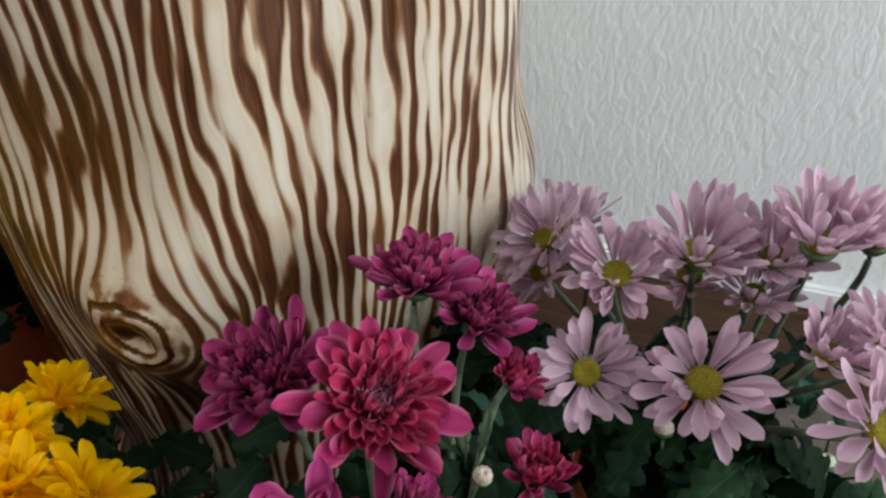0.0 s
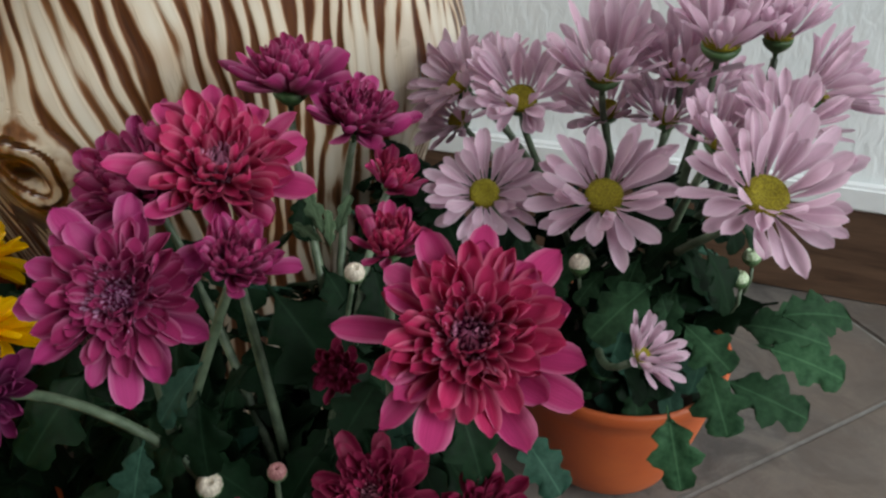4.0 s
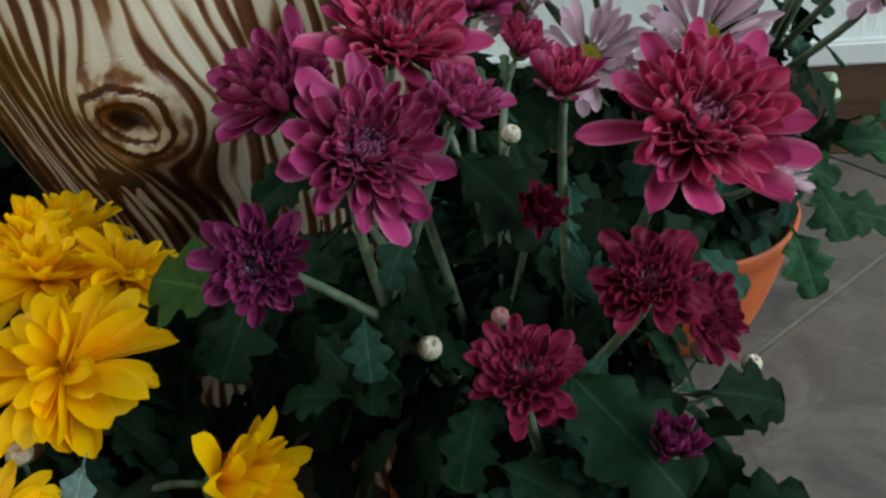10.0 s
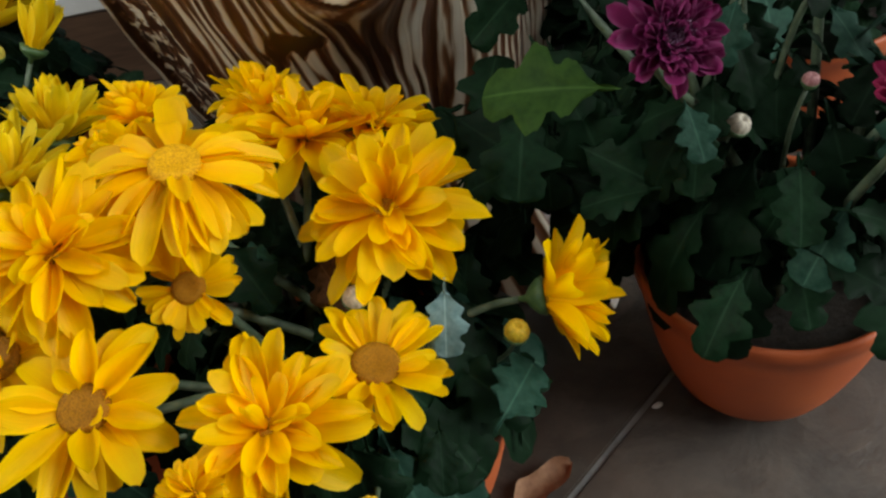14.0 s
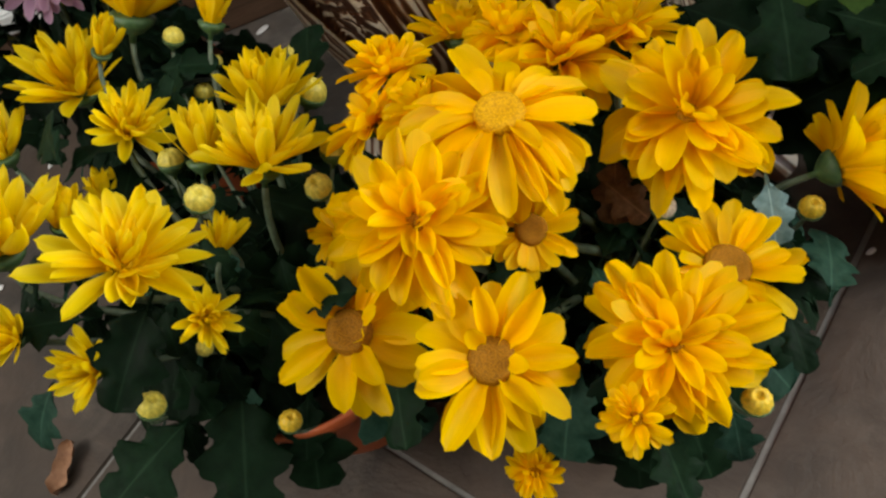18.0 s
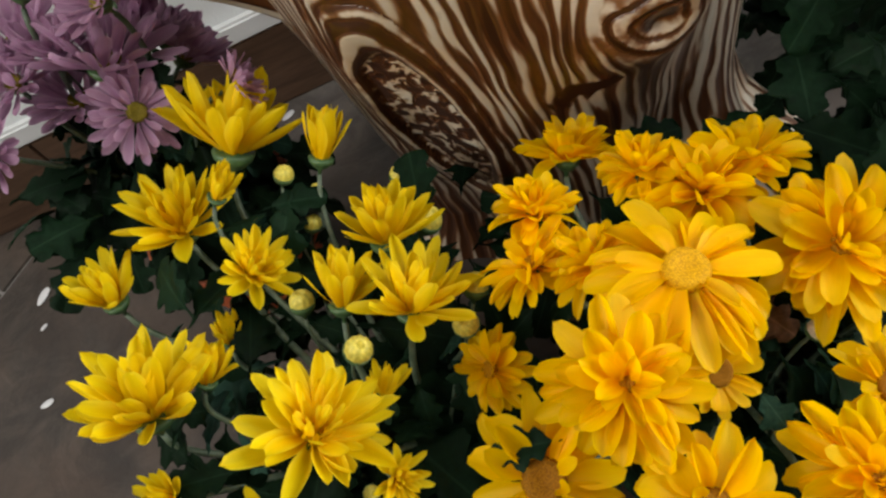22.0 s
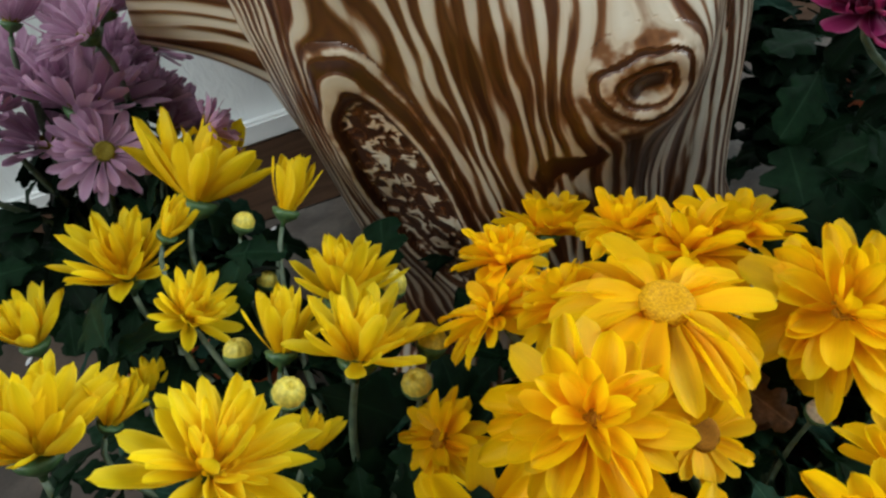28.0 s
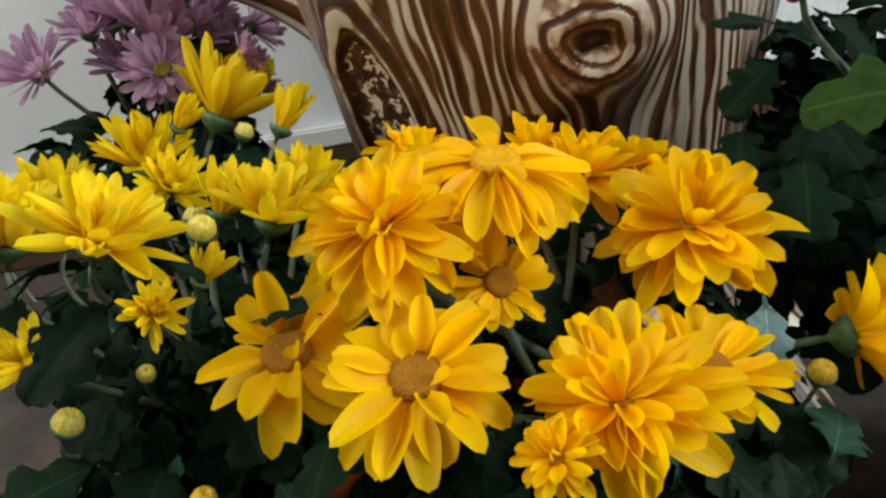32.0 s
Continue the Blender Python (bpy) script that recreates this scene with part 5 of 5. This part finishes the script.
bud(golden_plant, (-0.247, 0.084, 0.204), (0.35, -0.15, 0.93), 0.0125, "pale")
leaf(golden_plant, (-0.374, 0.070, 0.236), (0.40, -0.16, 0.90), (-0.90, 0.10, 0.41), 0.030, "dark", 14)
leaf(golden_plant, (-0.206, 0.078, 0.216), (0.1, -0.55, 0.85), (-0.1, -0.85, -0.5), 0.032, "pale", 15)
leaf(golden_plant, (-0.256, 0.125, 0.205), (0.1, -0.4, 0.9), (-0.3, -0.7, -0.6), 0.036, "wilted", 3)
leaf(golden_plant, (-0.268, 0.115, 0.2), (-0.2, -0.3, 0.9), (0.5, -0.6, -0.6), 0.03, "wilted", 1)
leaf(golden_plant, (-0.285, 0.072, 0.202), (0.07, -0.22, 0.97), (0.24, -0.95, -0.23), 0.027, "blue", 16)
leaf(golden_plant, (-0.216, 0.034, 0.183), (0.20, -0.09, 0.98), (0.05, -0.99, -0.10), 0.028, "dark", 17)
leaf(golden_plant, (-0.280, 0.009, 0.160), (0.15, -0.00, 0.99), (0.07, -1.00, -0.01), 0.034, "dark", 19)
leaf(golden_plant, (-0.189, 0.050, 0.118), (-0.01, -0.47, 0.88), (0.03, 0.88, 0.47), 0.050, "dark", 102)
leaf(golden_plant, (-0.230, 0.082, 0.129), (-0.14, 0.01, 0.99), (0.99, -0.09, 0.14), 0.046, "dark", 103)
leaf(golden_plant, (-0.281, 0.115, 0.174), (-0.13, -0.03, 0.99), (0.92, -0.37, 0.11), 0.039, "dark", 181)
leaf(golden_plant, (-0.292, 0.055, 0.154), (-0.15, 0.18, 0.97), (0.20, 0.97, -0.15), 0.036, "dark", 182)
leaf(golden_plant, (-0.385, 0.080, 0.174), (-0.29, 0.06, 0.95), (-0.21, -0.98, -0.01), 0.052, "dark", 183)
leaf(golden_plant, (-0.240, 0.106, 0.182), (-0.00, -0.49, 0.87), (-0.46, 0.77, 0.44), 0.048, "dark", 184)
leaf(golden_plant, (-0.236, 0.101, 0.193), (-0.10, -0.44, 0.89), (-0.83, 0.53, 0.17), 0.043, "dark", 185)
leaf(golden_plant, (-0.281, 0.087, 0.168), (-0.14, -0.23, 0.96), (0.65, 0.71, 0.27), 0.036, "dark", 186)
leaf(golden_plant, (-0.219, 0.100, 0.201), (0.27, -0.01, 0.96), (-0.81, 0.54, 0.24), 0.037, "dark", 187)
leaf(golden_plant, (-0.217, 0.078, 0.161), (-0.20, -0.15, 0.97), (0.73, -0.68, 0.04), 0.044, "dark", 188)
leaf(golden_plant, (-0.196, 0.033, 0.167), (0.42, -0.16, 0.89), (0.51, 0.86, -0.09), 0.046, "blue", 189)
leaf(golden_plant, (-0.201, 0.142, 0.169), (0.10, -0.12, 0.99), (-0.14, -0.98, -0.10), 0.036, "dark", 190)
leaf(golden_plant, (-0.238, 0.101, 0.156), (-0.06, 0.04, 1.00), (0.63, 0.78, 0.01), 0.036, "dark", 191)

rng = random.Random(5)
for n in range(26):
    # a skirt of leaves over the rim of the pot
    a = radians(150 + 170 * (n + rng.uniform(-0.4, 0.4)) / 26)
    away = Vector((math.cos(a), math.sin(a), rng.uniform(-0.75, -0.1)))
    start = Vector((-0.27 + 0.056 * math.cos(a), 0.1 + 0.056 * math.sin(a), 0.135 + rng.uniform(-0.01, 0.035)))
    low = Vector((rng.uniform(-0.41, -0.27), rng.uniform(0.19, 0.28), rng.uniform(0.09, 0.17)))
    leaf(golden_plant, low, (rng.uniform(-0.3, 0.3), rng.uniform(-0.6, 0.1), 0.8), (rng.uniform(-1, 1), rng.uniform(-1, 0.5), rng.uniform(-0.5, 0.1)), rng.uniform(0.04, 0.056), "dark", n + 2)
    leaf(golden_plant, start, (0.5 * away.x, 0.5 * away.y, 0.85), away, rng.uniform(0.04, 0.062), "blue" if n % 9 == 4 else "dark", n)

lemon_plant = potted_plant("lemon yellow chrysanthemum with many buds in an orange pot", -0.462, 0.147, 0.074, 14, 130, stem_leaves=5, high=0.2, spread=0.13, centre=(-0.5, 0.2))
flower(lemon_plant, (-0.469, 0.104, 0.273), (0.59, 0.04, 0.81), 0.062, "lemon", "pointed", 0, 115)
flower(lemon_plant, (-0.416, 0.164, 0.244), (0.44, 0.25, 0.86), 0.058, "lemon", "pointed", 16, 162)
flower(lemon_plant, (-0.424, 0.228, 0.224), (0.33, 0.35, 0.88), 0.055, "lemon", "pointed", 25, 209)
flower(lemon_plant, (-0.453, 0.186, 0.241), (0.36, 0.52, 0.77), 0.037, "lemon", "pointed", 45, 256)
flower(lemon_plant, (-0.498, 0.226, 0.241), (0.63, -0.14, 0.76), 0.042, "lemon", "pointed", 12, 303)
flower(lemon_plant, (-0.542, 0.286, 0.241), (0.20, 0.07, 0.98), 0.061, "lemon", "pointed", 22, 350)
flower(lemon_plant, (-0.489, 0.316, 0.259), (0.53, 0.37, 0.76), 0.073, "lemon", "pointed", 30, 37)
flower(lemon_plant, (-0.440, 0.283, 0.250), (0.55, 0.42, 0.73), 0.029, "lemon", "pointed", 62, 84)
flower(lemon_plant, (-0.502, 0.271, 0.264), (0.69, 0.09, 0.72), 0.022, "lemon", "pointed", 60, 131)
flower(lemon_plant, (-0.594, 0.257, 0.238), (0.07, 0.27, 0.96), 0.044, "lemon", "pointed", 35, 211)
flower(lemon_plant, (-0.561, 0.162, 0.257), (0.27, 0.28, 0.92), 0.068, "lemon", "pointed", 20, 258)
flower(lemon_plant, (-0.533, 0.172, 0.243), (0.64, 0.31, 0.70), 0.027, "lemon", "pointed", 50, 305)
flower(lemon_plant, (-0.447, 0.079, 0.243), (0.52, -0.57, 0.64), 0.025, "lemon", "pointed", 10, 352)
flower(lemon_plant, (-0.527, 0.091, 0.220), (-0.34, -0.34, 0.88), 0.033, "lemon", "pointed", 20, 39)
flower(lemon_plant, (-0.575, 0.124, 0.223), (-0.22, -0.23, 0.95), 0.031, "lemon", "pointed", 20, 86)
flower(lemon_plant, (-0.448, 0.129, 0.230), (0.59, 0.29, 0.75), 0.021, "lemon", "pointed", 55, 133)
flower(lemon_plant, (-0.533, 0.210, 0.214), (0.35, 0.31, 0.88), 0.020, "lemon", "pointed", 60, 180)
bud(lemon_plant, (-0.451, 0.148, 0.244), (0.52, -0.14, 0.84), 0.0171, "lemon")
bud(lemon_plant, (-0.468, 0.278, 0.247), (0.57, 0.12, 0.81), 0.0140, "lemon")
bud(lemon_plant, (-0.408, 0.277, 0.207), (0.42, 0.12, 0.90), 0.0147, "lemon")
bud(lemon_plant, (-0.468, 0.262, 0.215), (0.48, 0.17, 0.86), 0.0138, "lemon")
bud(lemon_plant, (-0.401, 0.232, 0.210), (0.67, 0.16, 0.73), 0.0204, "lemon")
bud(lemon_plant, (-0.513, 0.079, 0.189), (0.60, 0.11, 0.80), 0.0171, "lemon")
bud(lemon_plant, (-0.460, 0.288, 0.214), (0.46, 0.27, 0.85), 0.0092, "lemon")
bud(lemon_plant, (-0.481, 0.202, 0.226), (0.29, 0.43, 0.85), 0.0168, "lemon")
bud(lemon_plant, (-0.387, 0.168, 0.224), (0.47, 0.37, 0.80), 0.0166, "lemon")
bud(lemon_plant, (-0.399, 0.152, 0.219), (0.12, -0.15, 0.98), 0.0165, "lemon")
bud(lemon_plant, (-0.475, 0.094, 0.201), (0.52, -0.38, 0.77), 0.0104, "lemon")
leaf(lemon_plant, (-0.482, 0.113, 0.233), (0.51, -0.22, 0.83), (-0.39, -0.92, -0.01), 0.055, "dark", 20)
leaf(lemon_plant, (-0.486, 0.110, 0.149), (0.51, -0.11, 0.85), (-0.03, -0.99, -0.11), 0.084, "dark", 21)
leaf(lemon_plant, (-0.504, 0.086, 0.160), (0.41, -0.07, 0.91), (-0.68, -0.68, 0.26), 0.064, "dark", 22)
leaf(lemon_plant, (-0.527, 0.179, 0.209), (0.47, -0.45, 0.76), (0.35, 0.88, 0.31), 0.049, "dark", 23)
leaf(lemon_plant, (-0.459, 0.111, 0.250), (0.37, -0.20, 0.91), (0.92, 0.17, -0.34), 0.023, "dark", 24)
leaf(lemon_plant, (-0.536, 0.130, 0.208), (0.49, -0.14, 0.86), (-0.87, -0.04, 0.49), 0.042, "dark", 25)
leaf(lemon_plant, (-0.480, 0.122, 0.151), (0.48, -0.08, 0.87), (0.52, -0.77, -0.36), 0.042, "dark", 26)
leaf(lemon_plant, (-0.496, 0.240, 0.243), (0.24, 0.05, 0.97), (-0.22, 0.97, 0.00), 0.042, "dark", 156)
leaf(lemon_plant, (-0.450, 0.227, 0.197), (0.09, -0.49, 0.86), (-0.93, 0.27, 0.25), 0.052, "dark", 157)
leaf(lemon_plant, (-0.398, 0.203, 0.188), (0.25, 0.09, 0.97), (-0.23, 0.97, -0.03), 0.047, "dark", 158)
leaf(lemon_plant, (-0.489, 0.202, 0.192), (0.28, -0.03, 0.96), (-0.87, 0.41, 0.27), 0.038, "dark", 159)
leaf(lemon_plant, (-0.439, 0.168, 0.144), (-0.43, 0.10, 0.90), (0.78, -0.45, 0.43), 0.040, "dark", 160)
leaf(lemon_plant, (-0.442, 0.154, 0.149), (0.24, -0.26, 0.94), (-0.63, -0.78, -0.05), 0.050, "dark", 161)
leaf(lemon_plant, (-0.476, 0.158, 0.166), (-0.18, -0.10, 0.98), (-0.11, 0.99, 0.08), 0.044, "blue", 162)
leaf(lemon_plant, (-0.538, 0.210, 0.243), (-0.40, -0.33, 0.85), (-0.46, 0.88, 0.13), 0.051, "dark", 163)
leaf(lemon_plant, (-0.552, 0.216, 0.227), (-0.35, 0.01, 0.94), (0.75, 0.60, 0.27), 0.053, "dark", 164)
leaf(lemon_plant, (-0.402, 0.231, 0.202), (-0.28, -0.45, 0.85), (0.04, 0.88, 0.47), 0.052, "dark", 165)
leaf(lemon_plant, (-0.434, 0.222, 0.202), (0.17, 0.11, 0.98), (-0.99, 0.06, 0.16), 0.037, "dark", 166)
leaf(lemon_plant, (-0.490, 0.270, 0.236), (-0.15, -0.23, 0.96), (0.98, -0.17, 0.12), 0.038, "dark", 167)
leaf(lemon_plant, (-0.503, 0.239, 0.229), (-0.25, 0.07, 0.97), (0.68, 0.72, 0.12), 0.052, "dark", 168)
leaf(lemon_plant, (-0.468, 0.274, 0.238), (-0.20, -0.14, 0.97), (-0.53, -0.82, -0.23), 0.051, "dark", 169)
leaf(lemon_plant, (-0.567, 0.146, 0.228), (-0.39, 0.07, 0.92), (0.29, 0.96, 0.05), 0.048, "dark", 170)
leaf(lemon_plant, (-0.558, 0.145, 0.208), (-0.43, 0.01, 0.90), (0.25, 0.96, 0.10), 0.039, "blue", 171)
leaf(lemon_plant, (-0.555, 0.132, 0.223), (-0.40, -0.29, 0.87), (-0.61, 0.79, -0.01), 0.052, "dark", 172)
leaf(lemon_plant, (-0.587, 0.184, 0.2), (0.10, -0.29, 0.95), (0.98, -0.11, -0.14), 0.038, "dark", 173)
leaf(lemon_plant, (-0.585, 0.215, 0.195), (-0.27, 0.16, 0.95), (0.92, -0.24, 0.30), 0.047, "dark", 174)
leaf(lemon_plant, (-0.448, 0.214, 0.183), (0.39, -0.45, 0.81), (0.70, -0.43, -0.57), 0.048, "dark", 175)
leaf(lemon_plant, (-0.557, 0.140, 0.185), (0.17, 0.07, 0.98), (0.78, 0.60, -0.18), 0.039, "dark", 176)
leaf(lemon_plant, (-0.512, 0.172, 0.193), (-0.33, -0.20, 0.92), (-0.89, -0.25, -0.38), 0.045, "dark", 177)
leaf(lemon_plant, (-0.483, 0.202, 0.158), (-0.14, -0.00, 0.99), (0.49, -0.87, 0.06), 0.049, "dark", 178)
leaf(lemon_plant, (-0.456, 0.164, 0.147), (-0.38, -0.40, 0.83), (-0.11, 0.92, 0.39), 0.039, "dark", 179)
leaf(lemon_plant, (-0.560, 0.104, 0.204), (0.07, -0.41, 0.91), (-0.68, -0.69, -0.26), 0.041, "blue", 180)

lavender_plant = potted_plant("lavender-pink daisy chrysanthemum in an orange pot by the wall", -0.575, 0.405, 0.07, 15, 150, stem_leaves=5, high=0.23, spread=0.13, big=0.055)
flower(lavender_plant, (-0.541, 0.349, 0.279), (0.43, -0.68, 0.60), 0.064, "lavender", "slender", 0, 350)
flower(lavender_plant, (-0.550, 0.385, 0.294), (0.49, 0.14, 0.86), 0.092, "lavender", "slender", 28, 37)
flower(lavender_plant, (-0.584, 0.536, 0.274), (0.54, 0.22, 0.81), 0.088, "lavender", "slender", 32, 84)
flower(lavender_plant, (-0.521, 0.373, 0.339), (-0.26, -0.06, 0.97), 0.057, "lavender", "slender", 20, 133)
flower(lavender_plant, (-0.535, 0.426, 0.274), (0.66, 0.24, 0.71), 0.065, "lavender", "slender", 34, 131)
flower(lavender_plant, (-0.526, 0.442, 0.238), (0.85, 0.21, 0.48), 0.066, "lavender", "slender", 32, 319)
flower(lavender_plant, (-0.475, 0.332, 0.280), (0.99, 0.12, 0.05), 0.041, "lavender", "slender", 24, 180)
flower(lavender_plant, (-0.537, 0.541, 0.262), (0.72, 0.69, -0.08), 0.054, "lavender", "slender", 40, 6)
flower(lavender_plant, (-0.603, 0.422, 0.310), (0.33, 0.03, 0.94), 0.082, "lavender", "slender", 28, 8)
flower(lavender_plant, (-0.564, 0.396, 0.352), (0.43, 0.39, 0.81), 0.041, "lavender", "slender", 40, 225)
flower(lavender_plant, (-0.638, 0.358, 0.292), (-0.03, -0.52, 0.86), 0.063, "lavender", "slender", 24, 272)
flower(lavender_plant, (-0.585, 0.391, 0.276), (0.23, -0.23, 0.95), 0.065, "lavender", "slender", 20, 227)
flower(lavender_plant, (-0.535, 0.440, 0.296), (0.68, 0.30, 0.67), 0.051, "lavender", "slender", 36, 274)
flower(lavender_plant, (-0.575, 0.392, 0.311), (0.33, 0.11, 0.94), 0.054, "lavender", "slender", 30, 321)
flower(lavender_plant, (-0.522, 0.423, 0.268), (0.75, 0.31, 0.59), 0.048, "lavender", "slender", 36, 55)
flower(lavender_plant, (-0.606, 0.389, 0.308), (0.17, -0.23, 0.96), 0.055, "lavender", "slender", 24, 102)
flower(lavender_plant, (-0.522, 0.430, 0.332), (0.58, 0.37, 0.73), 0.055, "lavender", "slender", 40, 133)
leaf(lavender_plant, (-0.624, 0.322, 0.221), (0.64, -0.21, 0.74), (-0.33, -0.95, 0.01), 0.046, "dark", 39)
leaf(lavender_plant, (-0.608, 0.341, 0.223), (0.63, -0.26, 0.73), (-0.75, -0.46, 0.47), 0.050, "dark", 40)
leaf(lavender_plant, (-0.641, 0.374, 0.240), (-0.11, -0.05, 0.99), (0.61, -0.79, 0.02), 0.041, "dark", 136)
leaf(lavender_plant, (-0.661, 0.359, 0.249), (-0.11, -0.25, 0.96), (0.99, 0.07, 0.13), 0.051, "dark", 137)
leaf(lavender_plant, (-0.661, 0.321, 0.247), (-0.43, 0.15, 0.89), (0.42, 0.91, 0.05), 0.038, "dark", 138)
leaf(lavender_plant, (-0.650, 0.311, 0.237), (0.33, 0.06, 0.94), (0.17, 0.98, -0.12), 0.045, "dark", 139)
leaf(lavender_plant, (-0.626, 0.355, 0.244), (-0.02, -0.03, 1.00), (0.39, 0.92, 0.03), 0.050, "dark", 140)
leaf(lavender_plant, (-0.581, 0.389, 0.214), (0.44, -0.03, 0.90), (0.79, -0.46, -0.41), 0.052, "dark", 141)
leaf(lavender_plant, (-0.575, 0.375, 0.186), (-0.12, 0.08, 0.99), (0.47, -0.87, 0.12), 0.046, "dark", 142)
leaf(lavender_plant, (-0.624, 0.372, 0.219), (-0.36, -0.10, 0.93), (0.73, -0.65, 0.22), 0.041, "dark", 143)
leaf(lavender_plant, (-0.580, 0.355, 0.194), (0.14, 0.12, 0.98), (-0.80, -0.57, 0.18), 0.036, "blue", 144)
leaf(lavender_plant, (-0.643, 0.377, 0.243), (0.12, -0.37, 0.92), (0.59, -0.72, -0.36), 0.047, "dark", 145)
leaf(lavender_plant, (-0.589, 0.395, 0.233), (-0.19, 0.11, 0.98), (-0.74, -0.67, -0.06), 0.041, "dark", 146)
leaf(lavender_plant, (-0.643, 0.369, 0.212), (0.32, 0.11, 0.94), (0.78, -0.59, -0.19), 0.051, "dark", 147)
leaf(lavender_plant, (-0.586, 0.385, 0.199), (0.16, -0.04, 0.99), (-0.76, -0.65, 0.09), 0.044, "dark", 148)
leaf(lavender_plant, (-0.662, 0.330, 0.219), (0.42, -0.27, 0.86), (0.85, 0.46, -0.27), 0.048, "dark", 149)
leaf(lavender_plant, (-0.589, 0.387, 0.234), (-0.00, -0.16, 0.99), (-0.80, -0.59, -0.10), 0.040, "dark", 150)
leaf(lavender_plant, (-0.613, 0.367, 0.219), (-0.25, -0.46, 0.85), (0.22, -0.88, -0.41), 0.051, "dark", 151)
leaf(lavender_plant, (-0.656, 0.321, 0.218), (0.17, -0.45, 0.88), (0.95, -0.15, -0.26), 0.050, "dark", 152)
leaf(lavender_plant, (-0.586, 0.388, 0.216), (0.01, -0.51, 0.86), (0.54, -0.72, -0.44), 0.046, "blue", 153)
leaf(lavender_plant, (-0.607, 0.331, 0.198), (0.10, -0.50, 0.86), (-0.13, -0.86, -0.49), 0.036, "dark", 154)
leaf(lavender_plant, (-0.571, 0.385, 0.239), (-0.02, -0.44, 0.90), (-0.75, 0.60, 0.27), 0.051, "dark", 155)


# ---- small things on the floor ----


def crumb(x, y, length, turn):
    bm = bmesh.new()
    bmesh.ops.create_icosphere(bm, subdivisions=2, radius=1)
    for v in bm.verts:
        v.co = Vector((v.co.x * length * (1 + 0.25 * noise.noise(v.co * 1.7)), v.co.y * length * 0.5, v.co.z * 0.0012 + 0.0011))
    ob = part("crumb", (bm, SPECK), None)
    ob.matrix_basis = pose(x, y, 0, 0, 0, turn)
    tagged(ob, "small white crumb lying on the floor tiles", "crumb", "crumbs on the floor")


crumb(-0.847, 0.517, 0.012, 60)
crumb(-0.838, 0.381, 0.008, 10)
crumb(-0.845, 0.475, 0.005, 40)
crumb(-0.107, 0.134, 0.004, 20)
crumb(-0.533, 0.615, 0.009, 30)
crumb(-0.798, 0.532, 0.006, 75)


def dry_leaf(x, y, turn):
    """A curled, crinkled brown leaf."""
    verts, faces = [], []
    for i in range(13):
        for k in range(7):
            s, t = i / 12, k / 3 - 1
            w = 0.011 * math.sin(math.pi * (0.06 + 0.9 * s)) * (1 + 0.3 * math.sin(9 * s))
            verts.append((0.042 * s - 0.021, w * t, 0.003 + 0.006 * abs(t) ** 1.5 + 0.005 * s * s + 0.0018 * math.sin(17 * s + 5 * t)))
    for i in range(12):
        for k in range(6):
            a = i * 7 + k
            faces.append((a, a + 1, a + 8, a + 7))
    ob = new("dry_leaf", mesh_of("dry_leaf", verts, faces, HUSK))
    ob.matrix_basis = pose(x, y, -0.001, 0, 0, turn)
    tagged(ob, "curled dry brown leaf lying on the floor beside a pot", "dry leaf", "dry leaves on the floor")


dry_leaf(-0.185, 0.087, 30)
dry_leaf(-0.728, 0.163, 70)

# ---- floor tiles ----
PITCH = 0.4243


def tile_mesh(material):
    bm = box_bm(-PITCH / 2 + 0.0019, PITCH / 2 - 0.0019, -PITCH / 2 + 0.0019, PITCH / 2 - 0.0019, -0.012, 0.0, 0.0012)
    me = bpy.data.meshes.new("tile")
    bm.to_mesh(me)
    bm.free()
    me.materials.append(material)
    return me


tile, rusty_shaded_tile = tile_mesh(TILE), tile_mesh(TILE_RUST_SHADED)
turned = Matrix.Rotation(radians(45), 4, "Z")
# one joint runs along y = x + 0.25, one along x + y = 0.846
start = Vector(((0.846 - 0.25) / 2, (0.846 + 0.25) / 2, 0))
for i in range(-9, 8):
    for k in range(-9, 8):
        # some rows are laid half a tile further on
        at = start + turned @ Vector(((i + 0.5 + (0.5 if k % 4 == 1 else 0.0)) * PITCH, (k + 0.5) * PITCH, 0))
        if X0 - 0.25 < at.x < X1 + 0.25 and Y0 - 0.25 < at.y < Y1 + 0.28:
            # darker tiles towards the room paint in shade; those far left are truly brown
            ob = part("tile", rusty_shaded_tile if at.x + at.y < 0.1 or at.y - at.x > 1.4 else tile, floor)
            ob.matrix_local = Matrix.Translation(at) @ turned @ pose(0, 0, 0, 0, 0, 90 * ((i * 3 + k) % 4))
